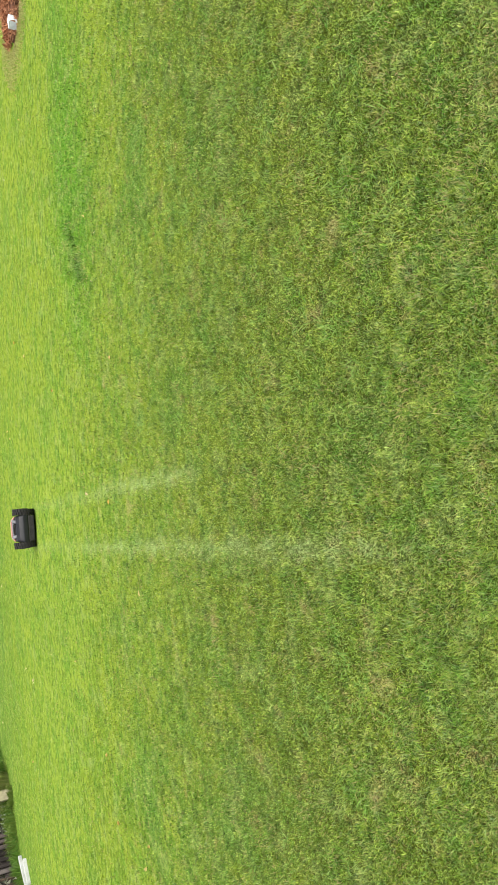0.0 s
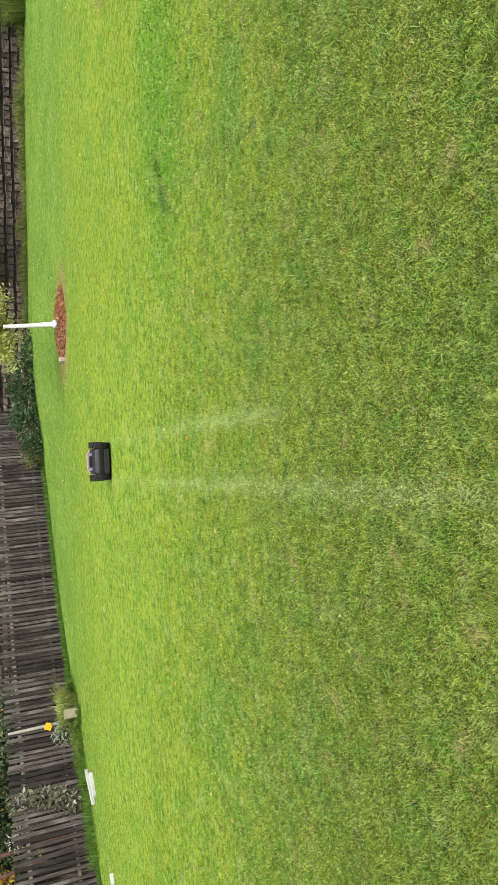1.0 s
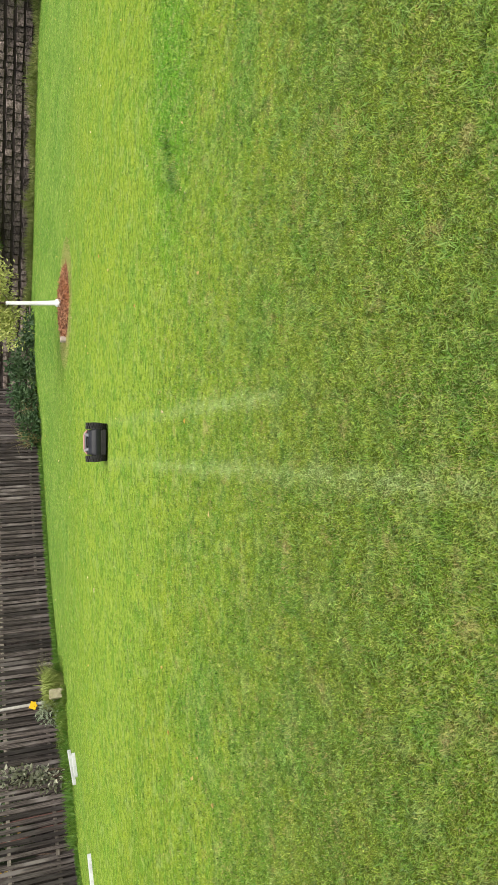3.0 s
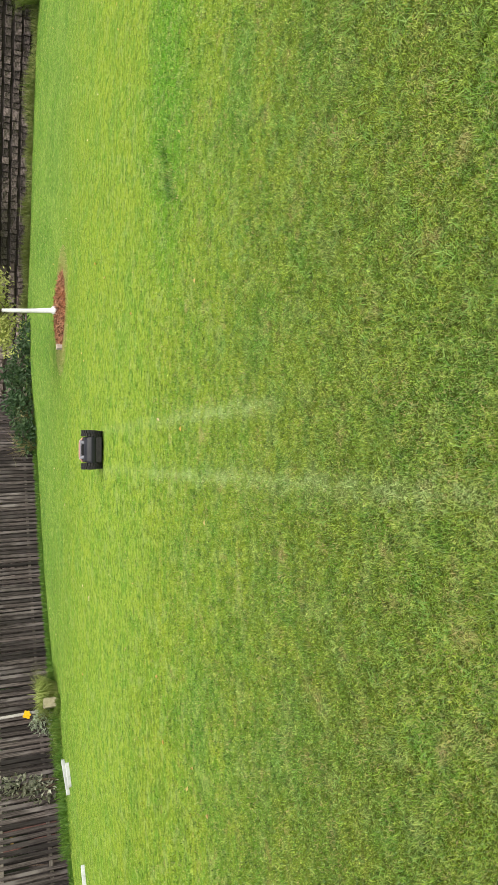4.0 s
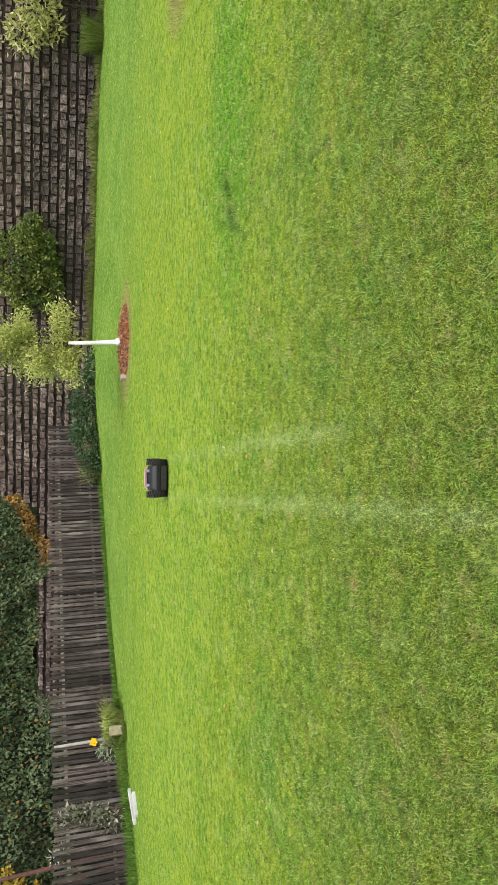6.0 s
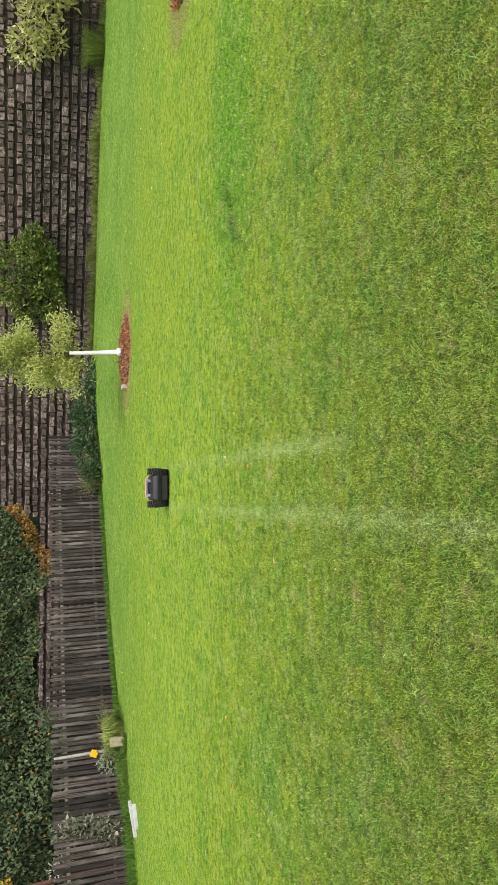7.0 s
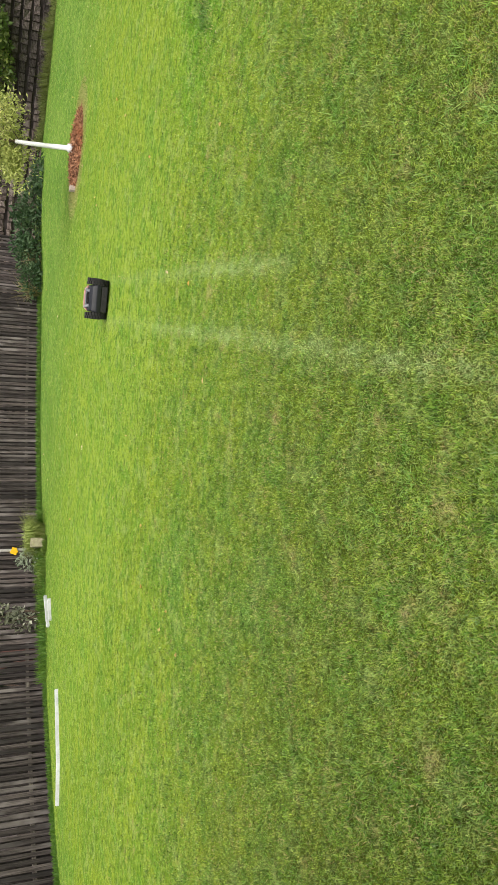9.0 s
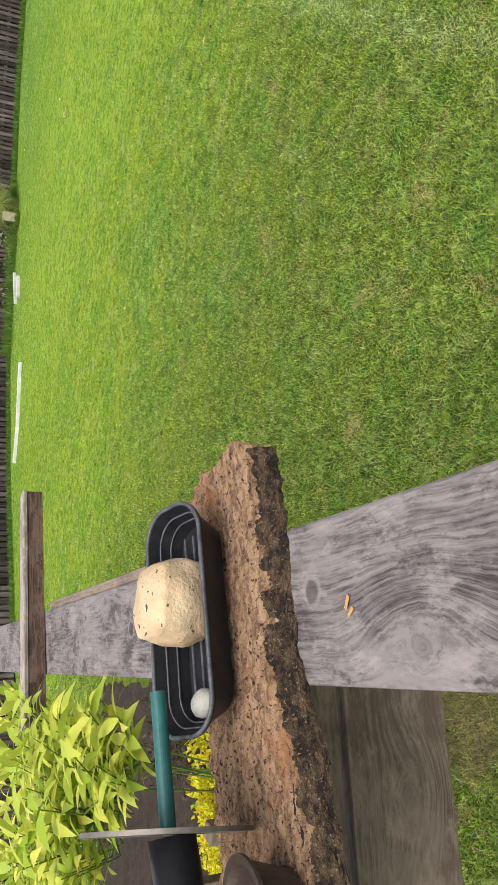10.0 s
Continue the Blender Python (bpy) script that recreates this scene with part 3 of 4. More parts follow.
tagged(leaf_mesh("fence_weeds", np.stack([P[:, 0], P[:, 1], 0 * u], -1), rng.normal(size=(n, 3)) * 0.4 + [0, 0, 1], (0.08 + 0.2 * rng.random(n)) * np.where(seg >= 4, 0.5, np.where(seg == 3, 1.2, 0.75)), 0.02, leafy("edge_grass", ((0.05, 0.13, 0.015), (0.17, 0.28, 0.04), (0.09, 0.19, 0.025)))), "untrimmed green grass along the fence foot", "weeds", kind="stuff")

# ivy behind the fence
n = 11000
u = rng.random(n)
IVY_A, IVY_B = np.array((-1.9, 28.4)), np.array((-12.6, 21.3))
IVY_N = np.array((0.553, -0.833))
low = np.interp(u, [0, 0.1, 0.2, 0.28, 0.55, 0.6, 1.0], [2.9, 2.0, 1.65, 2.15, 2.2, 1.0, 0.8]) + 0.3 * patchy(u * 14, u * 0, 0.8, 5)
zz = low + (4.6 - low) * rng.random(n) ** 1.1
dep = 0.6 * patchy(u * 14, zz, 0.7, 6) + 0.15 * rng.random(n)
P = np.stack([IVY_A[0] + (IVY_B - IVY_A)[0] * u + IVY_N[0] * dep, IVY_A[1] + (IVY_B - IVY_A)[1] * u + IVY_N[1] * dep, zz], -1)
ivy = thing("ivy", (0, 0, 0), "thick dark green ivy hedge behind the fence", "ivy")
hang = np.array([IVY_N[0], IVY_N[1], -0.9]) + rng.normal(size=(n, 3)) * 0.45
rusty = (zz < low + 0.55) & (u < 0.22) | (rng.random(n) < 0.05)
leaf_mesh("leaves", P[~rusty], hang[~rusty], 0.12 + 0.09 * rng.random((~rusty).sum()), 0.11, IVYLEAF, ivy)
leaf_mesh("rusty_leaves", P[rusty], hang[rusty], 0.15, 0.10, RUSTLEAF, ivy, "rust-brown ivy leaves")
bm = bmesh.new()
for k in range(10):
    q = IVY_A + (IVY_B - IVY_A) * (k + 0.5) / 10
    tube([(q[0], q[1], 0), (q[0] + 0.2, q[1] + 0.1, 1.5), (q[0] - 0.1, q[1], 3.0), (q[0] + 0.2, q[1] + 0.1, 4.4)], [0.03, 0.025, 0.02, 0.01], 6, bm)
part("stem_lattice", bm, TWIG, ivy)
# dark boxes added behind the leaves for the hedge's shaded depth
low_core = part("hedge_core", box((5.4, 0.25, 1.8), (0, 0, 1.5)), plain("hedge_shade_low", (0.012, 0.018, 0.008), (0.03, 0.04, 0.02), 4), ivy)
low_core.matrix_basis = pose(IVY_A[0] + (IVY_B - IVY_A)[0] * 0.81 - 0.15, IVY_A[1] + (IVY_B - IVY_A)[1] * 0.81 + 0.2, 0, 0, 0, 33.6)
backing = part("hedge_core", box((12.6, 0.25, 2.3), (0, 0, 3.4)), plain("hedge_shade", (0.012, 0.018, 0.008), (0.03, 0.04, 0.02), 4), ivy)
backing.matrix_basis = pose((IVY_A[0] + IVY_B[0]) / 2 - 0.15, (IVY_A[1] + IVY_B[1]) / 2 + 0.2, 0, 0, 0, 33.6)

# dry yellow plant by the bush
tussock("dry_plant", (-0.9, 27.4, 0), 90, 1.35, STRAW, "dry straw-coloured plant before the fence", "dry plant", 0.12, 0.5)
tussock("dry_plant", (0.3, 28.3, 0), 110, 1.1, STRAW, "dry straw-coloured plant before the fence", "dry plant", 0.25, 0.7)

# ---- young tree in a mulch bed ----
TREE = (2.93, 19.9, 0.0)
GUARD = plain("white_tree_guard", (0.66, 0.66, 0.64), (0.82, 0.82, 0.8), 4, 0.5, 0.15)
MULCH = leafy("bark_mulch", ((0.10, 0.04, 0.02), (0.52, 0.27, 0.15), (0.32, 0.13, 0.06)), 0.9, 0.0)
tree = thing("young_tree", TREE, "slender young tree with a white trunk guard and yellow-green leaves", "tree")
part("trunk_guard", tube([(0, 0, 0.1), (0.0, 0, 0.24), (-0.005, 0, 0.27), (-0.05, 0, 0.8), (-0.09, 0, 1.5)], [0.11, 0.1, 0.062, 0.054, 0.048], 14), GUARD, tree, "white plastic trunk guard", True)
part("trunk", tube([(0, 0, 0), (-0.06, 0, 1.3), (-0.12, 0, 1.9), (-0.1, 0.03, 2.8), (-0.12, 0, 3.7)], [0.035, 0.032, 0.028, 0.02, 0.008], 8), TWIG, tree)
bm = bmesh.new()
tips = []
for k in range(26):
    zb = random.uniform(1.35, 3.5)
    a = random.uniform(0, math.tau)
    r = random.uniform(0.45, 1.0) * (1.0 if zb < 2.9 else 0.6)
    tip = Vector((-0.1 + math.cos(a) * r, math.sin(a) * r * 0.8, zb + random.uniform(-0.25, 0.5)))
    foot = Vector((-0.09, 0, zb))
    midp = foot.lerp(tip, 0.55) + Vector((0, 0, 0.15))
    tube([foot, midp, tip], [0.012, 0.008, 0.003], 5, bm)
    tips += [foot.lerp(midp, 0.6), midp, midp.lerp(tip, 0.5), tip]
part("branches", bm, TWIG, tree)
n = 10000
P = np.array([tuple(t) for t in tips])[rng.integers(0, len(tips), n)] + rng.normal(size=(n, 3)) * [0.15, 0.15, 0.13]
extra = rng.normal(size=(900, 3)) * [0.3, 0.14, 0.2] + [-0.3, 0.12, 1.5]
P = np.concatenate([P, extra])
P = P[~((np.abs(P[:, 0] + 0.07) < 0.2) & (P[:, 1] < 0.05) & (P[:, 2] < 1.62))]
leaf_mesh("foliage", P, rng.normal(size=(len(P), 3)) * 0.7 + [0, 0, -0.35], 0.075 + 0.055 * rng.random(len(P)), 0.038, YOUNGLEAF, tree)
MULCH_SOIL = plain("mulch_soil", (0.06, 0.025, 0.014), (0.24, 0.10, 0.05), 14, 0.95, 0.8, 0.03)
DRYTURF = leafy("dry_turf_blades", ((0.30, 0.33, 0.09), (0.52, 0.46, 0.2), (0.38, 0.38, 0.12)))


def mulch_bed(at, size, label):
    """A low ragged mound under loose bark chips, with parched grass round it."""
    bed = thing("mulch_bed", at, label, "mulch bed", "mulch beds in the lawn")
    bm = spin([(0.98 * size, 0.0), (0.9 * size, 0.03), (0.7 * size, 0.075), (0.3 * size, 0.115), (0.001, 0.125)], 40)
    for v in bm.verts:
        v.co += Vector((random.uniform(-0.07, 0.07), random.uniform(-0.07, 0.07), random.uniform(-0.012, 0.012)))
    part("mound", bm, MULCH_SOIL, bed, smooth=True)
    n = 3000
    a = rng.random(n) * math.tau
    r = size * (1.0 + 0.13 * np.sin(a * 5 + at[0]) * rng.random(n)) * np.sqrt(rng.random(n))
    P = np.stack([np.cos(a) * r, np.sin(a) * r, 0.125 * np.clip(1 - (r / size / 1.03) ** 2, 0, 1) + 0.012], -1)
    chips = leaf_mesh("bark_mulch", P, rng.normal(size=(n, 3)) * [1, 1, 0.55], 0.05 + 0.09 * rng.random(n), 0.03, MULCH, bed, "red-brown bark chips")
    chips["kind"] = "stuff"
    n = 9000
    a, r = rng.random(n) * math.tau, size * (0.97 + 0.55 * rng.random(n) ** 2.2)
    ring = leaf_mesh("dry_grass_ring", np.stack([at[0] + np.cos(a) * r * 1.12, at[1] + np.sin(a) * r, 0 * a], -1), rng.normal(size=(n, 3)) * 0.7 + [0, 0, 0.6], 0.045, 0.012, DRYTURF)
    return bed, tagged(ring, "dry pale grass around the mulch bed", "dry grass", kind="stuff")


mulch_bed(TREE, 1.0, "round bed of red-brown bark mulch around the young tree")
mulch_bed((8.72, 12.0, 0.0), 1.02, "round bed of red-brown bark mulch in the open lawn")
pale_block = part("white_block", box((0.17, 0.15, 0.15), (0, 0, 0.075), bevel=0.018, wobble=0.006), plain("pale_blue_concrete", (0.55, 0.6, 0.62), (0.72, 0.76, 0.78), 9))
pale_block.matrix_basis = pose(7.83, 11.72, 0.0, 0, 0, 25)
tagged(pale_block, "pale blue-white block at the edge of the mulch", "block")
blk = part("concrete_block", box((0.12, 0.13, 0.16), (0, 0, 0.08), bevel=0.012), plain("pale_concrete", (0.34, 0.27, 0.22), (0.48, 0.4, 0.34), 12))
blk.matrix_basis = pose(1.95, 19.6, 0.0, 0, 0, 20)
tagged(blk, "small pale pinkish block at the bed's edge", "block")

# ---- robot mower ----
MOW = (-0.5, 13.45, 0.0)
mower = thing("robot_mower", MOW, "dark grey robotic lawn mower with red trim on the lawn", "robot mower", rz=2.0)
mower.matrix_basis = mower.matrix_basis @ Matrix.Diagonal((0.89, 0.95, 0.98, 1.0))
HOOD = plain("dark_grey_plastic", (0.008, 0.0085, 0.011), (0.014, 0.0145, 0.018), 9, 0.45, 0.1, 0.001)
RUBBER = plain("black_rubber", (0.012, 0.012, 0.012), (0.03, 0.028, 0.026), 30, 0.85, 0.5)
LIGHTGREY = plain("light_grey_plastic", (0.12, 0.12, 0.13), (0.2, 0.2, 0.21), 10, 0.45, 0.1)
RED = plain("salmon_red_plastic", (0.42, 0.2, 0.17), (0.5, 0.27, 0.23), 10, 0.4, 0.1)
bm = bmesh.new()
prof = [(-0.28, 0.09), (-0.32, 0.15), (-0.325, 0.22), (-0.29, 0.29), (-0.21, 0.33), (0.0, 0.345), (0.24, 0.33), (0.36, 0.26), (0.39, 0.12)]
rows = []
for xs in (-0.275, -0.262, -0.235, 0.235, 0.262, 0.275):
    k = {0.275: 0.86, 0.262: 0.96, 0.235: 1.0}[abs(xs)]
    rows.append([bm.verts.new((xs * (1.0 - 0.5 * max(0.0, pz - 0.2)), py * (0.98 if k < 1 else 1), 0.09 + (pz - 0.09) * k)) for py, pz in prof])
for r, q in zip(rows, rows[1:]):
    for k in range(len(prof) - 1):
        bm.faces.new((r[k], q[k], q[k + 1], r[k + 1]))
    bm.faces.new((r[0], r[-1], q[-1], q[0]))
bm.faces.new(rows[0])
bm.faces.new(rows[-1][::-1])
bmesh.ops.bevel(bm, geom=list(bm.edges), offset=0.012, segments=2, profile=0.6, affect="EDGES")
part("hood", bm, HOOD, mower, "dark grey curved hood", True)
part("chassis", box((0.48, 0.6, 0.08), (0, 0.0, 0.085), bevel=0.02), RUBBER, mower)
# black strip added for the shadow under the hood's rear edge
part("skirt", box((0.5, 0.05, 0.1), (0, -0.29, 0.085), bevel=0.012), RUBBER, mower, "black strip for the shade under the rear hood")
bm = box((0.36, 0.05, 0.03), (0, 0.02, 0.36), (0, 0, 0), 0.01)
for sx in (-1, 1):
    box((0.055, 0.2, 0.03), (sx * 0.155, -0.09, 0.35), (12, 0, sx * -8), 0.01, bm)
part("grip_surround", bm, LIGHTGREY, mower, "light grey plastic handle surround")
part("grip_recess", box((0.22, 0.12, 0.014), (0, -0.09, 0.343), (8, 0, 0), 0.005), RUBBER, mower, "black hollow under the handle")
part("handle", tube([(-0.1, -0.15, 0.345), (-0.08, -0.17, 0.372), (0.08, -0.17, 0.372), (0.1, -0.15, 0.345)], [0.014] * 4, 8), RUBBER, mower, "black grip")
bm = box((0.3, 0.16, 0.02), (0, 0.16, 0.372), (-4, 0, 0), 0.008)
for sx in (-1, 1):
    box((0.06, 0.3, 0.02), (sx * 0.2, 0.11, 0.35), (0, sx * 22, sx * 9), 0.008, bm)
part("trim", bm, RED, mower, "salmon red top trim")
part("top_cover", box((0.4, 0.14, 0.02), (0, 0.29, 0.335), (-22, 0, 0), 0.008), plain("tan_plastic", (0.3, 0.25, 0.235), (0.4, 0.34, 0.32), 10, 0.45, 0.1), mower, "pale front cover")
for sx in (-1, 1):
    w = thing("wheel", (0, 0, 0), "", "")
    w.parent = mower
    for key in ("label", "category"):
        if key in w:
            del w[key]
    w.matrix_basis = pose(sx * 0.325, -0.14, 0.192, 0, sx * 3, 0)
    bm = bmesh.new()
    for k in range(22):
        a = k * math.tau / 22
        for lug in (-0.032, 0.032):
            b = a + (0.07 if lug * sx > 0 else -0.07)
            box((0.058, 0.032, 0.026), (lug, math.cos(b) * 0.178, math.sin(b) * 0.178), (math.degrees(b) + 90, 0, 0), bm=bm)
    tube([(-0.062, 0, 0), (-0.05, 0, 0), (0.05, 0, 0), (0.062, 0, 0)], [0.15, 0.172, 0.172, 0.15], 28, bm)
    part("tyre", bm, RUBBER, w, "knobbly black tyre")
    part("rim", tube([(0.06 * sx, 0, 0), (0.072 * sx, 0, 0)], [0.1, 0.085], 18), HOOD, w)
for sx in (-0.2, 0.2):
    part("caster", tube([(sx - 0.025, 0.3, 0.055), (sx + 0.025, 0.3, 0.055)], [0.055, 0.055], 14), RUBBER, mower)
# ---- along the left fence ----
stake = thing("marker_post", (-7.88, 20.35, 0), "weathered pale stake leaning against the fence", "stake")
part("stake", tube([(0.06, 0, 0), (-0.06, 0.03, 1.8)], [0.045, 0.04], 8), plain("pale_weathered_wood", (0.3, 0.28, 0.26), (0.46, 0.43, 0.4), 7, 0.85), stake)
bm = box((0.19, 0.02, 0.12), (0.02, -0.06, 0.79), (0, 20, 0), 0.004)
for k in range(3):
    box((0.07, 0.02, 0.07), (-0.07 + k * 0.07, -0.06 - 0.003 * (k + 1), 0.73 - 0.03 * (k % 2)), (0, random.uniform(-35, 35), 0), 0.003, bm)
part("flag", bm, plain("yellow_plastic", (0.75, 0.42, 0.01), (0.85, 0.52, 0.02), 8, 0.5), stake, "bright yellow plastic tag")
pot = part("stone_block", box((0.24, 0.28, 0.40), (0, 0, 0.20), (0, 0, 0), 0.03, wobble=0.01), plain("buff_concrete", (0.27, 0.24, 0.15), (0.4, 0.36, 0.24), 8))
pot.matrix_basis = pose(-7.40, 19.7, 0.0, 0, 0, 24)
tagged(pot, "buff stone block set in long grass", "block")
tussock("grass_clump", (-7.42, 20.3, 0), 900, 0.8, PALEGRASS, "large arching green and straw grass clump", spread=0.35, droop=0.7)
tussock("grass_clump", (-7.85, 20.25, 0), 260, 0.5, TALLGRASS, "large arching green and straw grass clump", spread=0.5, droop=0.7)
tussock("grass_clump", (-7.35, 19.48, 0), 260, 0.2, TALLGRASS, "low tuft of green grass before the stone block", spread=0.22, droop=0.6)
tussock("grass_clump", (-8.2, 19.5, 0), 320, 0.42, TALLGRASS, "large arching green and straw grass clump", spread=0.6, droop=0.7)
shrub("silver_herb", (-8.0, 20.0, 0), [(0, 0, 0.35)], [(0.3, 0.25, 0.3)], 300, 0.12, leafy("silver_leaves", ((0.25, 0.3, 0.2), (0.45, 0.5, 0.38), (0.3, 0.36, 0.24))), "silvery herb before the stone block", "herb", 4, 0.3)


def plank(at, length, turn, lift=0.0):
    p = part("plank", box((length, 0.075, 0.075), (0, 0, 0.0375), bevel=0.006), WHITE)
    p.matrix_basis = pose(at[0], at[1], lift, 0, 0, turn)
    return tagged(p, "white painted timber lying on the grass by the fence", "plank", "white timbers by the fence")


plank((-8.25, 17.3), 0.62, 62)
plank((-8.55, 17.85), 1.15, 75)
plank((-9.48, 14.35), 1.45, 50)
plank((-10.3, 13.55), 0.9, 32)
vine = shrub("dry_vine", (-8.98, 18.5, 0), [(-0.2, 0, 0.5), (0.0, 0.1, 1.0), (-0.1, 0.15, 1.5)], [(0.35, 0.25, 0.4), (0.25, 0.15, 0.4), (0.25, 0.15, 0.35)], 420, 0.13, leafy("dry_vine_leaves", ((0.05, 0.06, 0.035), (0.5, 0.5, 0.38), (0.16, 0.17, 0.1))), "half-dry vine climbing the fence", "vine", 7, 0.55)

# behind the fence
# dark sheet added over the ground so the fence gaps look shaded
soil_v = [(x, y, 0.015) for x, y in LINE] + [(x - 70, y + 90, 0.015) for x, y in LINE]
k = len(LINE)
soil = soup("soil", soil_v, [[i + 1, i, i + k, i + k + 1] for i in range(k - 1)], plain("dark_gap_backing", (0.02, 0.015, 0.011), (0.05, 0.037, 0.026), 2.0, 0.95, 0.6, 0.03))
tagged(soil, "dark ground sheet added behind the fence to darken its gaps", "soil", kind="structure")
shed = part("back_fence", box((9, 0.08, 3.4), (0, 0, 1.7)), FENCE)
shed.matrix_basis = pose(-15.6, 21.2, 0, 0, 0, 20)
tagged(shed, "dark timber boards behind the fence", "fence", kind="structure")
REDWOOD = plain("red_brown_wood", (0.06, 0.03, 0.024), (0.15, 0.07, 0.055), 8, 0.8)
pole = thing("red_poles", (-11.0, 19.9, 0), "two red-brown poles crossing behind the fence", "poles")
part("pole", tube([(0.3, 0, 0), (0.0, 0, 3.4)], [0.06, 0.05], 8), REDWOOD, pole)
part("pole", tube([(-0.1, 0.15, 0), (-0.8, 0.15, 3.4)], [0.06, 0.05], 8), REDWOOD, pole)
shrub("golden_shrub", (-12.3, 20.3, 0), [(0, 0, 2.3), (-0.8, -0.5, 2.8), (0.5, 0.3, 3.1), (-1.2, -1.2, 2.2)], [(0.7, 0.6, 0.6), (0.8, 0.6, 0.7), (0.6, 0.5, 0.5), (0.7, 0.6, 0.7)], 1500, 0.16, GOLDLEAF, "golden-leaved shrub behind the fence", "shrub", 7, 0.6)
shrub("seed_heads", (-9.75, 18.35, 0), [(0, 0, 1.75), (0.15, 0.1, 1.6)], [(0.22, 0.1, 0.2), (0.15, 0.1, 0.15)], 60, 0.11, leafy("pale_seed_heads", ((0.5, 0.5, 0.45), (0.7, 0.7, 0.66), (0.4, 0.4, 0.34))), "pale dried seed heads above the fence top", "dried flowers", 5, 0.4)

# fallen leaves on the lawn
n = 90
fx, fy = -6 + 20 * rng.random(n), 6 + 20 * rng.random(n)
ok = fence_side(fx, fy) > 0.5
fx, fy = fx[ok], fy[ok]
n = len(fx)
tagged(leaf_mesh("fallen_leaf_litter", np.stack([fx, fy, 0 * fx + 0.035], -1), rng.normal(size=(n, 3)) * [1, 1, 0.15], 0.05 + 0.03 * rng.random(n), 0.03, leafy("fallen_leaves", ((0.5, 0.3, 0.06), (0.6, 0.55, 0.4), (0.45, 0.35, 0.12)))), "few fallen yellow leaves on the lawn", "leaves", kind="stuff")

# ---- the rail with the feeding tray ----
RAIL_O, RAIL_T = (-1.034, 0.285), 141.8


def rail_thing(name, x, y, z, label, category, turn=0.0):
    """A thing placed in the rail's own plan: x along it, y across it to the garden's side."""
    m = pose(RAIL_O[0], RAIL_O[1], 0, 0, 0, RAIL_T) @ pose(x, y, z, 0, 0, turn)
    e = new(name)
    e.matrix_basis = m
    return tagged(e, label, category)


def knotty(name, knots, dark, light, squeeze=75.0, moss=None, eyes=()):
    """Weathered plank: silver-grey grain that bends round its knots."""
    n = Nodes(name)
    v = n.local()
    sep = n.add("ShaderNodeSeparateXYZ")
    n.put(sep.inputs[0], v)
    x, y, z = sep.outputs
    across = n.math("ADD", y, z)
    mask = None
    plain_across = across
    for kx, ky, r in knots:
        dx, dy = n.math("SUBTRACT", x, kx), n.math("SUBTRACT", plain_across, ky)
        dd = n.math("ADD", n.math("MULTIPLY", dx, n.math("MULTIPLY", dx, 0.45)), n.math("MULTIPLY", dy, dy))
        near_k = n.math("POWER", 2.718, n.math("MULTIPLY", dd, -1.0 / (r * r * 1.6)))
        ring = n.math("ADD", n.math("ADD", n.math("SQRT", dd), n.math("MULTIPLY", n.noise(16, 3, 0.6, v), 0.035)), ky)
        across = n.math("ADD", n.math("MULTIPLY", across, n.math("SUBTRACT", 1.0, near_k)), n.math("MULTIPLY", ring, near_k))
        m = n.math("POWER", 2.718, n.math("MULTIPLY", dd, -1.0 / (r * r * 0.10)))
        mask = n.math("ADD", mask, m) if mask else m
    warp = n.noise(5.0, 5, 0.65, v)
    comb = n.add("ShaderNodeCombineXYZ")
    n.put(comb.inputs[0], n.math("MULTIPLY", x, 4.5))
    n.put(comb.inputs[1], n.math("MULTIPLY", n.math("ADD", across, n.math("MULTIPLY", warp, 0.03)), squeeze))
    g1, g2 = n.noise(1.5, 3, 0.55, comb.outputs[0]), n.noise(5.0, 3, 0.6, comb.outputs[0])
    g = n.math("ADD", n.math("MULTIPLY", g1, 0.68), n.math("MULTIPLY", g2, 0.32))
    worn = n.noise(2.6, 6, 0.7, v, (1.0, 2.2, 2.2))
    g = n.math("ADD", g, n.math("MULTIPLY", n.math("SUBTRACT", worn, 0.5), 0.8))
    c = n.mix(n.ramp(g, 0.28, 0.66), dark, light)
    c = n.mix(n.math("MULTIPLY", n.ramp(n.noise(3.4, 5, 0.7, v, (1.0, 1.6, 1.6)), 0.5, 0.62), 0.6), c, tuple(k * 1.05 for k in light))
    c = n.mix(n.math("MULTIPLY", n.ramp(n.noise(13, 6, 0.75, v, (0.6, 1.3, 1.3)), 0.5, 0.64), 0.5), c, tuple(k * 1.5 for k in light))
    c = n.mix(n.math("MULTIPLY", n.ramp(n.noise(7, 6, 0.78, v, (0.6, 1.3, 1.3)), 0.52, 0.64), 0.75), c, moss or tuple(k * 0.6 for k in dark))
    if mask:
        c = n.mix(n.math("MULTIPLY", mask, 0.3, True), c, tuple(k * 0.32 for k in dark))
    for ex, ey, r in eyes:
        dx, dy = n.math("SUBTRACT", x, ex), n.math("SUBTRACT", plain_across, ey)
        d = n.math("ADD", n.math("SQRT", n.math("ADD", n.math("MULTIPLY", dx, dx), n.math("MULTIPLY", dy, dy))), n.math("MULTIPLY", n.noise(40, 3, 0.6, v), 0.008))
        c = n.mix(n.math("MULTIPLY", n.math("MULTIPLY", n.ramp(d, r * 1.75, r * 1.5), n.ramp(d, r * 0.9, r * 1.2)), 0.35), c, tuple(k * 1.3 for k in light))
        c = n.mix(n.math("MULTIPLY", n.ramp(d, r * 1.35, r * 0.9), 0.65), c, tuple(k * 0.75 for k in dark))
    n.bump(g, 0.5, 0.005)
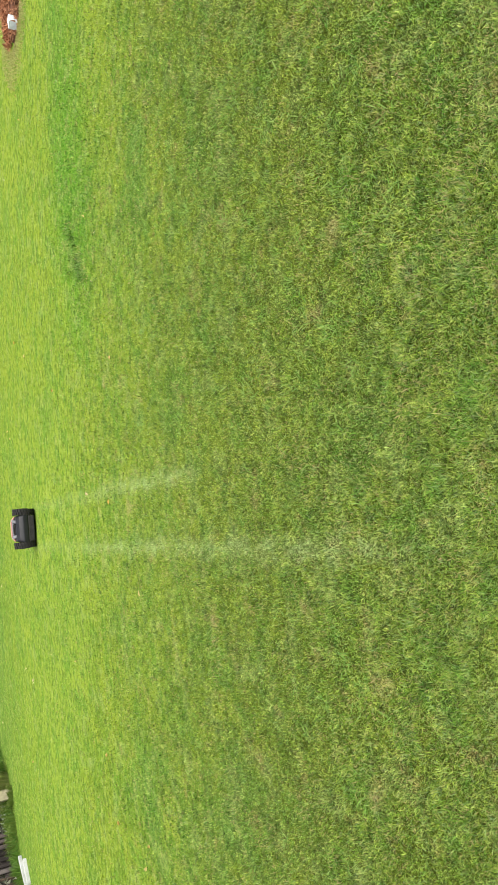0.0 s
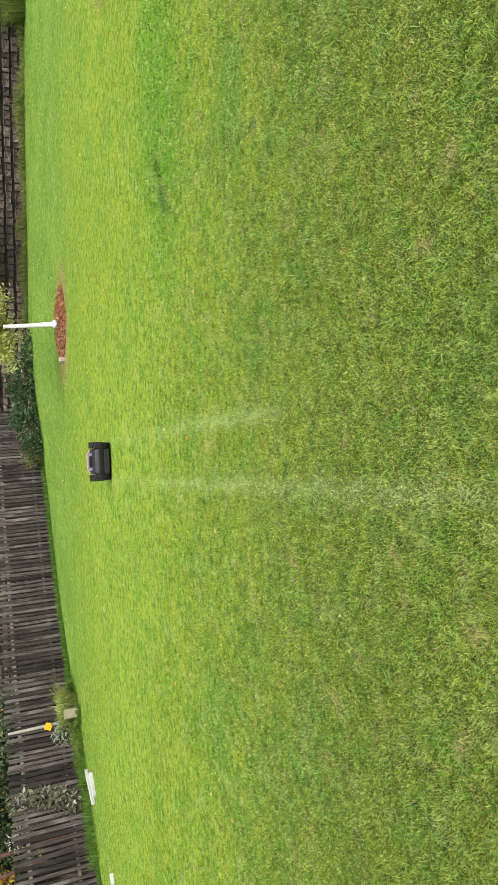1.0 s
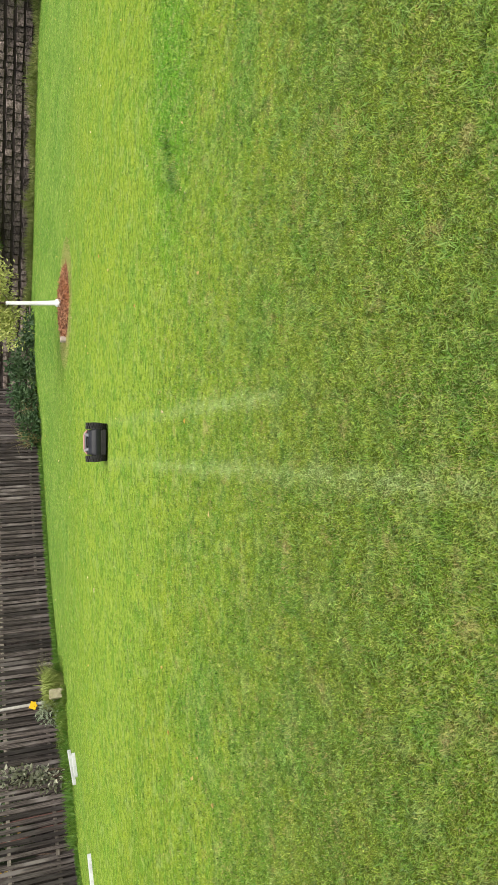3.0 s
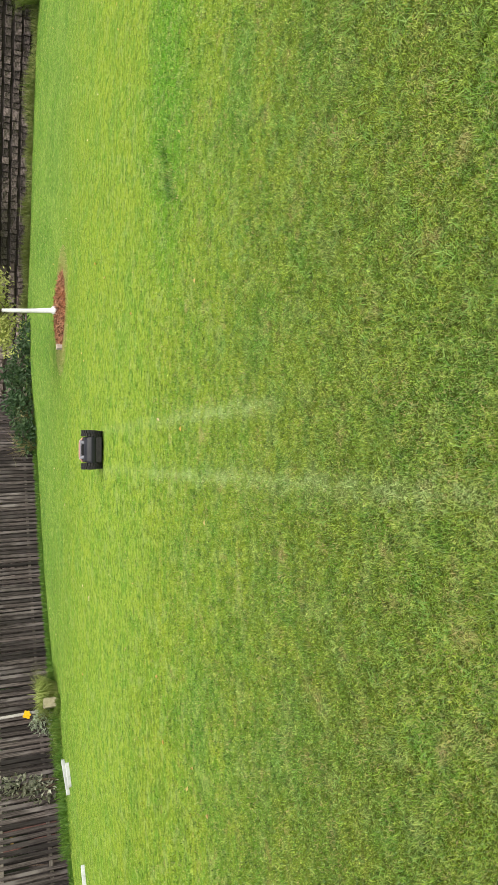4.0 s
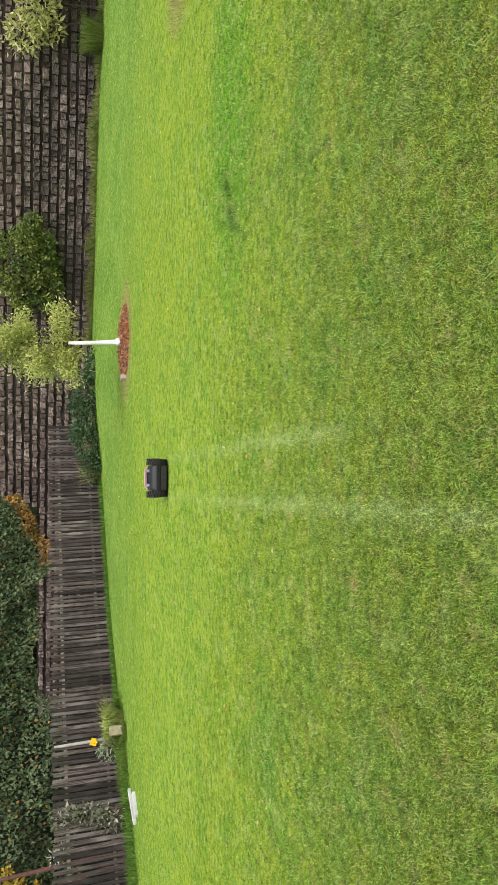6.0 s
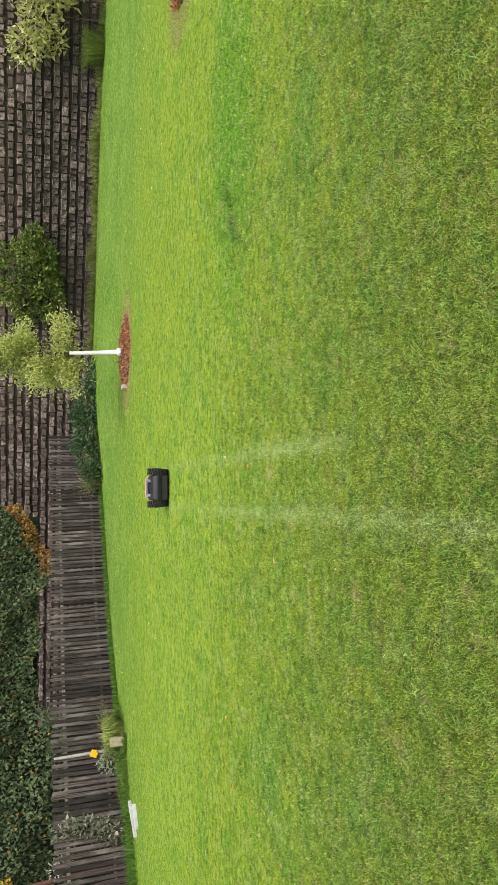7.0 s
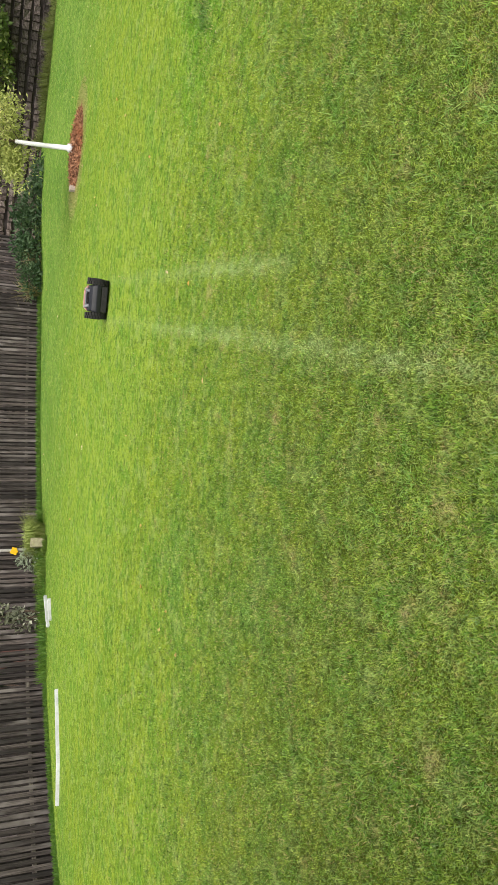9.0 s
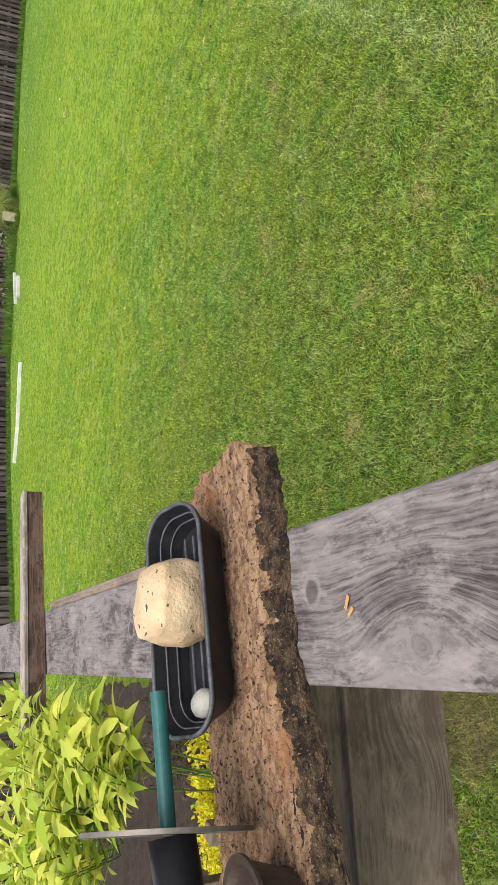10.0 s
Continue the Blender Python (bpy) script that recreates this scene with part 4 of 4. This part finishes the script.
    return n.done(c, 0.85)


GREYPLANK = knotty("silver_grey_plank", ((0.134, 1.421, 0.06), (1.75, 1.30, 0.04), (2.3, 1.41, 0.03), (-0.3, 1.33, 0.05), (1.2, 1.40, 0.035)), (0.036, 0.031, 0.032), (0.195, 0.172, 0.172), eyes=((0.428, 1.323, 0.022), (1.522, 1.357, 0.022), (2.1, 1.30, 0.012)))
BROWNPLANK = knotty("grey_brown_plank", ((0.28, 1.05, 0.06), (1.1, 1.3, 0.04)), (0.085, 0.064, 0.05), (0.21, 0.165, 0.135), moss=(0.12, 0.085, 0.065))

rail = rail_thing("rail", 0, 0, 0, "wide weathered grey timber rail with knots", "rail")
part("rail_board", box((5.75, 0.286, 0.04), (1.68, -0.143, 1.482), (0, -0.8, 0), 0.006, wobble=0.0015), GREYPLANK, rail)
bm = box((0.024, 0.007, 0.002), (0.311, -0.134, 1.4875), (0, 0, 62), 0.0008)
box((0.02, 0.006, 0.002), (0.302, -0.118, 1.4875), (0, 0, 40), 0.0008, bm)
part("split", bm, plain("fresh_wood", (0.4, 0.2, 0.06), (0.55, 0.32, 0.13), 60), rail, "fresh orange split in the wood")
part("ledger", box((1.5, 0.035, 0.09), (2.05, -0.305, 1.46), (0, -0.8, 0), 0.004, wobble=0.003), BROWNPLANK, rail, "narrow dark board along the rail's far edge")
for sx in (-0.9, 1.0, 3.9):
    part("post", box((0.09, 0.09, 1.44), (sx, -0.15, 0.72), bevel=0.006), BROWNPLANK, rail)
cross = rail_thing("cross_fence", 0.84, 0.0, 0, "grey-brown timber boards fixed across below the rail", "fence")
part("board", box((1.9, 0.04, 0.29), (0.94, 0, 1.045), bevel=0.006), BROWNPLANK, cross)
part("board", box((1.9, 0.04, 0.225), (0.94, 0.002, 1.3225), bevel=0.006), BROWNPLANK, cross)
part("post", box((0.09, 0.09, 1.42), (1.8, -0.068, 0.71), bevel=0.006), BROWNPLANK, cross)
cross.matrix_basis = pose(RAIL_O[0], RAIL_O[1], 0, 0, 0, RAIL_T) @ pose(0.84, 0.0, 0, 0, 0, 90)
bar = new("timber_bar")
bar.matrix_basis = pose(RAIL_O[0], RAIL_O[1], 0, 0, 0, RAIL_T) @ pose(2.95, -0.33, 1.523, 0, 0, 104)
tagged(bar, "brown square timber with a grey top laid across the rail", "timber")
part("beam", box((1.15, 0.085, 0.075), (0, 0, 0.0375), bevel=0.006, wobble=0.002), knotty("brown_timber", ((0.2, 0.05, 0.02),), (0.035, 0.022, 0.017), (0.14, 0.09, 0.07)), bar, "dark brown beam")
part("top_board", box((1.15, 0.098, 0.022), (0, 0, 0.087), bevel=0.004, wobble=0.002), knotty("grey_timber", ((0.3, 0.08, 0.02),), (0.16, 0.13, 0.115), (0.36, 0.31, 0.28)), bar, "grey weathered top board")

# bark slab across the rail
nb = Nodes("pine_bark")
v = nb.local()
rough_n, fine_n = nb.noise(40, 5, 0.75, v, (1.8, 0.55, 1.0)), nb.noise(150, 4, 0.75, v)
c = nb.mix(nb.ramp(rough_n, 0.36, 0.62), (0.16, 0.09, 0.052), (0.52, 0.33, 0.2))
c = nb.mix(nb.math("MULTIPLY", nb.ramp(fine_n, 0.5, 0.7), 0.6), c, (0.44, 0.31, 0.21))
c = nb.mix(nb.ramp(nb.noise(95, 3, 0.65, v), 0.58, 0.64), c, (0.06, 0.03, 0.02))
c = nb.mix(nb.math("MULTIPLY", nb.ramp(nb.noise(7, 3, 0.6, v), 0.5, 0.7), 0.6), c, (0.40, 0.17, 0.06))
nb.bump(nb.math("ADD", nb.math("MULTIPLY", rough_n, 0.5), nb.math("MULTIPLY", fine_n, 0.5)), 1.0, 0.03)
BARK = nb.done(c, 0.92)
slab = rail_thing("bark_slab", 0, 0, 1.482, "thick slab of rough brown bark laid across the rail", "bark")
bm = bmesh.new()
NU, NV = 200, 72
ys = np.linspace(-0.46, 0.75, NU)
near_x = np.interp(ys, [-0.46, -0.28, -0.07, 0.11, 0.28, 0.5, 0.75], [0.535, 0.505, 0.496, 0.42, 0.385, 0.36, 0.35])
far_x = np.interp(ys, [-0.46, -0.40, -0.2, 0.13, 0.36, 0.75], [0.80, 0.875, 0.86, 0.80, 0.755, 0.74])
grid = []
for i, yy in enumerate(ys):
    line = []
    xa, xb = near_x[i] + 0.016 * noise.noise((yy * 14, 1, 0)), far_x[i] + 0.02 * noise.noise((yy * 12, 5, 0))
    yend = 0.02 * noise.noise((0, 3, 1))
    for j in range(NV + 5):
        if j < 3:
            xx, zz_ = xa + (0.004, 0.012, 0.022)[j], (0.0, 0.03, 0.058)[j]
        elif j > NV + 1:
            xx, zz_ = xb + 0.004, (0.055, 0.025, 0.0)[j - NV - 2]
        else:
            u_ = (j - 3) / (NV - 2)
            xx = xa + 0.030 + (xb - xa - 0.036) * u_
            zz_ = 0.064 + 0.010 * noise.noise((xx * 14, yy * 7, 3)) + 0.008 * noise.noise((xx * 55, yy * 34, 7)) + 0.006 * noise.noise((xx * 140, yy * 80, 9))
        k = 0.006 * noise.noise((xx * 30, yy * 30, zz_ * 30 + 5)) + 0.005 * noise.noise((xx * 90, yy * 90, zz_ * 90))
        rag = 0.03 * noise.noise((xx * 9, zz_ * 20, 2)) if i == 0 else 0
        line.append(bm.verts.new((xx + k, yy + rag, max(zz_ + k * 0.4, 0.0))))
    grid.append(line)
for a_, b_ in zip(grid, grid[1:]):
    for j in range(len(a_) - 1):
        bm.faces.new((a_[j], a_[j + 1], b_[j + 1], b_[j]))
    bm.faces.new((a_[-1], a_[0], b_[0], b_[-1]))
bm.faces.new(grid[0][::-1])
bm.faces.new(grid[-1])
part("slab", bm, BARK, slab)
no = Nodes("dark_outer_bark")
v = no.local()
o1, o2 = no.noise(45, 5, 0.75, v, (1.0, 0.6, 1.0)), no.noise(140, 4, 0.7, v)
c = no.mix(no.ramp(o1, 0.4, 0.62), (0.018, 0.012, 0.009), (0.105, 0.068, 0.042))
c = no.mix(no.ramp(o2, 0.58, 0.68), c, (0.27, 0.20, 0.12))
no.bump(o1, 1.0, 0.03)
bm = bmesh.new()
grid = []
for i, yy in enumerate(ys):
    xa = near_x[i] + 0.016 * noise.noise((yy * 14, 1, 0))
    line = []
    for j in range(13):
        t_ = j / 12
        k = 0.007 * noise.noise((yy * 40, t_ * 3, 8)) + 0.005 * noise.noise((yy * 110, t_ * 9, 4))
        line.append(bm.verts.new((xa - 0.004 + 0.03 * t_ ** 1.6 + k, yy, 0.002 + 0.058 * t_ + k * 0.5)))
    grid.append(line)
for a_, b_ in zip(grid, grid[1:]):
    for j in range(12):
        bm.faces.new((a_[j], a_[j + 1], b_[j + 1], b_[j]))
rim_in = [[bm.verts.new((near_x[i] + 0.03, yy, 0.002 + 0.05 * q)) for q in (1, 0)] for i, yy in enumerate(ys)]
for i in range(len(ys) - 1):
    bm.faces.new((grid[i][12], rim_in[i][0], rim_in[i + 1][0], grid[i + 1][12]))
    bm.faces.new((rim_in[i][1], grid[i][0], grid[i + 1][0], rim_in[i + 1][1]))
part("outer_bark", bm, no.done(c, 0.95), slab, "dark flaky outer bark edge")

# black trough on the bark
BLACK = plain("black_plastic", (0.007, 0.007, 0.009), (0.016, 0.016, 0.02), 14, 0.33, 0.12, 0.001)
tray = rail_thing("feeding_trough", 0.70, -0.135, 1.575, "long black plastic trough on the bark slab", "trough", 97)
tray.matrix_basis = tray.matrix_basis @ pose(0, 0, 0, -16)
bm = bmesh.new()


def oval(L, W, z, r):
    """A ring of vertices with rounded ends."""
    out = []
    for k in range(48):
        a = k * math.tau / 48
        cx = (L / 2 - r) * (1 if math.cos(a) >= 0 else -1)
        cy = (W / 2 - r) * (1 if math.sin(a) >= 0 else -1)
        out.append(bm.verts.new((cx + r * math.cos(a), cy + r * math.sin(a), z)))
    return out


rings = [oval(0.38, 0.12, 0.0, 0.05), oval(0.44, 0.175, 0.072, 0.068), oval(0.457, 0.189, 0.073, 0.074), oval(0.458, 0.190, 0.079, 0.074), oval(0.445, 0.178, 0.081, 0.069), oval(0.425, 0.16, 0.055, 0.062), oval(0.422, 0.157, 0.052, 0.061), oval(0.385, 0.125, 0.01, 0.052)]
for r, q in zip(rings, rings[1:]):
    for k in range(48):
        bm.faces.new((r[k], r[(k + 1) % 48], q[(k + 1) % 48], q[k]))
bm.faces.new(rings[0][::-1])
bm.faces.new(rings[-1])
part("trough", bm, BLACK, tray, smooth=False)
# paler grey holds both the wear and the sky's reflection on the edges
WORN_SHEEN = plain("worn_plastic_sheen", (0.035, 0.037, 0.045), (0.10, 0.104, 0.122), 40, 0.4, 0.15, 0.001)
bm = bmesh.new()
for z_, (L_, W_, r_), thick in ((0.08, (0.452, 0.184, 0.072), 0.0045), (0.056, (0.421, 0.156, 0.06), 0.002), (0.035, (0.402, 0.138, 0.055), 0.002)):
    q = oval(L_, W_, z_, r_)
    pts_ = [v.co.copy() for v in q]
    bmesh.ops.delete(bm, geom=q, context="VERTS")
    tube(pts_ + [pts_[0]], [thick] * (len(pts_) + 1), 8, bm)
part("rim", bm, WORN_SHEEN, tray, "grey rim and inner ledges, coloured for wear and sky sheen", True)
for k in range(4):
    part("rib", box((0.35, 0.006, 0.006), (0, -0.045 + k * 0.03, 0.012), bevel=0.0015), WORN_SHEEN, tray)
STONE = Nodes("buff_stone")
v = STONE.local()
pit = STONE.noise(85, 2, 0.5, v)
c = STONE.mix(STONE.ramp(STONE.noise(11, 4, 0.6, v), 0.35, 0.7), (0.42, 0.30, 0.18), (0.55, 0.435, 0.295))
c = STONE.mix(STONE.ramp(pit, 0.66, 0.70), c, (0.07, 0.04, 0.02))
c = STONE.mix(STONE.math("MULTIPLY", STONE.ramp(STONE.noise(22, 4, 0.7, v), 0.5, 0.7), 0.3), c, (0.55, 0.30, 0.13))
STONE.bump(STONE.math("ADD", pit, STONE.noise(160, 3, 0.6, v)), 0.7, 0.004)
BUFF = STONE.done(c, 0.9)


def pebble(size, seed, sub=4, rough=0.1, square=0.0):
    bm = bmesh.new()
    bmesh.ops.create_icosphere(bm, subdivisions=sub, radius=1.0)
    for q in bm.verts:
        p = q.co.copy()
        m = max(abs(p.x), abs(p.y), abs(p.z))
        p = p.lerp(p / m, square)
        p *= 1 + rough * noise.noise(q.co * 1.7 + Vector((seed, 0, 0))) + rough * 0.25 * noise.noise(q.co * 6 + Vector((seed, 3, 0)))
        q.co = Vector((p.x * size[0], p.y * size[1], p.z * size[2]))
    return bm


stone = part("stone", pebble((0.086, 0.076, 0.078), 4, 5, 0.08, 0.38), BUFF, smooth=True)
stone.matrix_basis = pose(RAIL_O[0], RAIL_O[1], 0, 0, 0, RAIL_T) @ pose(0.70, -0.165, 1.645, -10, -4, 98)
tagged(stone, "large pitted buff stone in the black trough", "stone")
peb = part("pebble", pebble((0.034, 0.026, 0.026), 9, 3, 0.08), plain("white_stone", (0.36, 0.34, 0.31), (0.46, 0.44, 0.41), 20), smooth=True)
peb.matrix_basis = pose(RAIL_O[0], RAIL_O[1], 0, 0, 0, RAIL_T) @ pose(0.665, 0.03, 1.605, 0, 0, 30)
tagged(peb, "smooth white pebble in the black trough", "pebble")

# feeder lying on the bark
TEAL = plain("teal_plastic", (0.012, 0.075, 0.075), (0.02, 0.11, 0.11), 10, 0.4, 0.1, 0.001)
feeder = rail_thing("garden_feeder", 0.60, 0.226, 1.705, "black and teal garden feeder lying on the bark slab", "feeder")
part("tube", tube([(0.045, -0.225, 0.0), (0, 0, 0)], [0.0145, 0.0145], 24), TEAL, feeder, "teal plastic tube")
part("plate", tube([(0, 0, 0), (-0.0016, 0.0078, 0.0008)], [0.15, 0.15], 96), plain("grey_metal_plate", (0.12, 0.11, 0.1), (0.22, 0.2, 0.18), 12, 0.5, 0.3, 0.001, 0.6), feeder, "thin grey round plate")
part("body", tube([(-0.002, 0.01, -0.005), (-0.05, 0.2, -0.02), (-0.09, 0.36, -0.03)], [0.042, 0.042, 0.042], 24), BLACK, feeder, "black cylinder", True)
cup = rail_thing("cup", 0.44, 0.325, 1.556, "dark brown open cup on the bark slab", "cup")
part("cup", spin([(0.05, 0), (0.075, 0.075), (0.083, 0.078), (0.083, 0.084), (0.07, 0.084), (0.062, 0.07), (0.045, 0.012), (0.001, 0.01)], 32), plain("dark_brown_plastic", (0.03, 0.02, 0.016), (0.06, 0.042, 0.035), 12, 0.45, 0.1, 0.001), cup, smooth=False)

# bright leafy plant beside the rail
nl = Nodes("lime_leaves")
i = nl.math("FRACT", nl.math("ADD", nl.island(), nl.each()))
c = nl.mix(i, (0.30, 0.42, 0.035), (0.72, 0.70, 0.13))
c = nl.mix(nl.math("MULTIPLY", nl.ramp(nl.noise(24, 3, 0.6), 0.4, 0.7), 0.3), c, (0.3, 0.44, 0.04))
LIME = nl.done(c, 0.42, 0.0, 0.4)


def broad_leaves(name, base, ahead, length, width, material, parent, droop=0.35):
    """Broad pointed leaves with a midrib fold, bending down along their length."""
    n = len(base)
    ahead = unit(ahead)
    side = unit(np.cross(ahead, [0, 0, 1]) + rng.normal(size=(n, 3)) * 0.2)
    up = np.cross(side, ahead)
    st = np.array([0.0, 0.10, 0.26, 0.44, 0.64, 0.84, 1.0])
    wd = np.array([0.04, 0.45, 0.9, 1.0, 0.82, 0.42, 0.0])
    L, W = length[:, None], width[:, None]
    rows = []
    for a, w in zip(st, wd):
        m = base + ahead * L * a - np.array([0, 0, 1]) * L * droop * a * a
        rows += [m - side * W * w / 2 + up * W * w * 0.06, m, m + side * W * w / 2 + up * W * w * 0.06]
    v = np.stack(rows, 1).reshape(-1, 3)
    k = 3 * len(st)
    i = np.arange(n)[:, None] * k
    f = []
    for s in range(len(st) - 1):
        f += [i + [3 * s, 3 * s + 1, 3 * s + 4, 3 * s + 3], i + [3 * s + 1, 3 * s + 2, 3 * s + 5, 3 * s + 4]]
    return soup(name, v, np.concatenate(f), material, parent, smooth=True)


plant = rail_thing("leafy_plant", 1.5, 0.36, 0, "tall plant with bright lime-green pointed leaves by the rail", "plant")
STEM = plain("green_stem", (0.1, 0.16, 0.03), (0.2, 0.28, 0.06), 20)
bases, dirs = [], []


def inside(q):
    """The plan in which the plant has grown: clear of the bark slab and the bed's back."""
    return q.y < np.interp(q.x, [0.0, 0.2, 0.6, 1.3, 2.0], [-0.02, 0.06, 0.28, 0.75, 0.9])


made = 0
while made < 132:
    top = Vector((random.uniform(0.0, 1.95), random.uniform(-0.3, 0.8), 0))
    top.z = random.uniform(1.48, 1.76) - 0.05 * top.x
    if not inside(top):
        continue
    made += 1
    foot = Vector((1.3 + random.uniform(-0.15, 0.15), 0.3 + random.uniform(-0.12, 0.12), 0))
    midp = Vector((top.x * 0.7 + foot.x * 0.3, top.y * 0.7 + foot.y * 0.3, top.z - 0.2))
    if made % 24 == 1:
        fork = midp
        part("stem", tube([foot, midp, top], [0.006, 0.004, 0.002], 6), STEM, plant)
    else:
        part("stem", tube([fork, midp, top], [0.004, 0.003, 0.002], 6), STEM, plant)
    turn0 = random.uniform(0, math.tau)
    for q in range(10):
        p = midp.lerp(top, 1.0 - 0.075 * q)
        if p.z < 1.43 - 0.2 * p.x:
            continue
        b = turn0 + q * 2.4 + random.uniform(-0.3, 0.3)
        bases.append(tuple(p))
        dirs.append((math.cos(b), math.sin(b), random.uniform(0.15, 0.6) + (1.3 if q < 3 else 0.0)))
n = len(bases)
L = 0.105 + 0.065 * rng.random(n)
W = L * (0.27 + 0.08 * rng.random(n))
bases, dirs = np.array(bases), np.array(dirs)
# the leaves turned to the rail's near end are single, the others joined
order = np.argsort(bases[:, 0] - 0.9 * bases[:, 2])
lone, rest = order[:280], order[280:]
broad_leaves("foliage", bases[rest], dirs[rest], L[rest], W[rest], LIME, plant)["kind"] = "stuff"
shapes = []
for k in range(6):
    ob = broad_leaves("leaf", np.zeros((1, 3)), np.array([[1.0, 0.0, 0.25]]), np.array([1.0]), np.array([0.31]), LIME, plant, 0.25 + 0.08 * k)
    shapes.append(ob.data)
    bpy.data.objects.remove(ob)
for j in lone:
    ob = new("leaf", shapes[int(j) % 6])
    ob.parent = plant
    d = dirs[j]
    ob.matrix_basis = Matrix.LocRotScale(Vector(bases[j]), Euler((random.uniform(-0.4, 0.4), random.uniform(-0.4, 0.2), math.atan2(d[1], d[0]))), (float(L[j]) * 0.9,) * 3)
# soil sheet whose dark colour also stands for shade behind the leaves
bm = bmesh.new()
bed_rows = []
for i in range(49):
    bed_rows.append([bm.verts.new((2.15 + 5.85 * i / 48, 0.1 + 3.3 * j / 18, 0.03 + 0.05 * noise.noise((i * 0.7, j * 0.7, 2)) if 0 < i < 48 and 0 < j < 18 else -0.03)) for j in range(19)])
for a_, b_ in zip(bed_rows, bed_rows[1:]):
    for j in range(18):
        bm.faces.new((a_[j], b_[j], b_[j + 1], a_[j + 1]))
bed_soil = part("garden_bed", bm, plain("soil_and_shade", (0.018, 0.013, 0.009), (0.055, 0.038, 0.026), 9, 0.95, 0.9, 0.03), smooth=True)
bed_soil.matrix_basis = pose(RAIL_O[0], RAIL_O[1], 0, 0, 0, RAIL_T)
tagged(bed_soil, "bare soil under the leafy plant, coloured dark for the shade there", "garden bed", kind="structure")
shrub("yellow_flowers", (-4.75, 2.25, 0), [(0.05, 0.3, 0.12), (-0.1, 0.0, 0.12), (-0.2, -0.3, 0.12), (-0.3, -0.6, 0.12)], [(0.24, 0.2, 0.14), (0.26, 0.2, 0.14), (0.26, 0.2, 0.14), (0.26, 0.2, 0.14)], 5000, 0.036, leafy("yellow_petals", ((0.45, 0.5, 0.03), (0.8, 0.62, 0.02), (0.6, 0.6, 0.03))), "low mound of yellow flowers", "flowers", 6, 0.8)
shrub("dark_undergrowth", (-5.4, 3.6, 0), [(0.2, -0.5, 0.12), (0.9, -0.7, 0.15)], [(0.7, 0.5, 0.15), (0.7, 0.5, 0.2)], 900, 0.07, leafy("withered_leaves", ((0.03, 0.025, 0.018), (0.12, 0.08, 0.05), (0.05, 0.06, 0.02))), "dark withered undergrowth below the plant", "undergrowth", 6, 0.5)

n = 2600
a, r = rng.random(n) * math.tau, 0.34 * np.sqrt(rng.random(n))
tagged(leaf_mesh("parched_grass", np.stack([-2.56 + np.cos(a) * r, 1.17 + np.sin(a) * r * 0.6, 0 * a], -1), rng.normal(size=(n, 3)) * 0.9 + [0, 0, 0.5], 0.04 + 0.04 * rng.random(n), 0.0035, leafy("parched_blades", ((0.09, 0.075, 0.04), (0.42, 0.35, 0.2), (0.2, 0.17, 0.08)))), "parched straw-coloured grass beside the boards", "dry grass", kind="stuff")

# weathered posts behind the plant
for k, (px, py, ph, w) in enumerate(((-3.15, 1.16, 1.0, 0.07), (-3.32, 1.02, 1.05, 0.09), (-2.95, 0.98, 0.9, 0.06))):
    g = part("garden_post", box((w, w, ph), (0, 0, ph / 2), bevel=0.005, wobble=0.002), BROWNPLANK)
    g.matrix_basis = pose(px, py, 0, (0, 0, 7)[k], 0, 30 + 20 * k)
    tagged(g, "weathered brown wooden garden post behind the plant", "post", "garden posts")
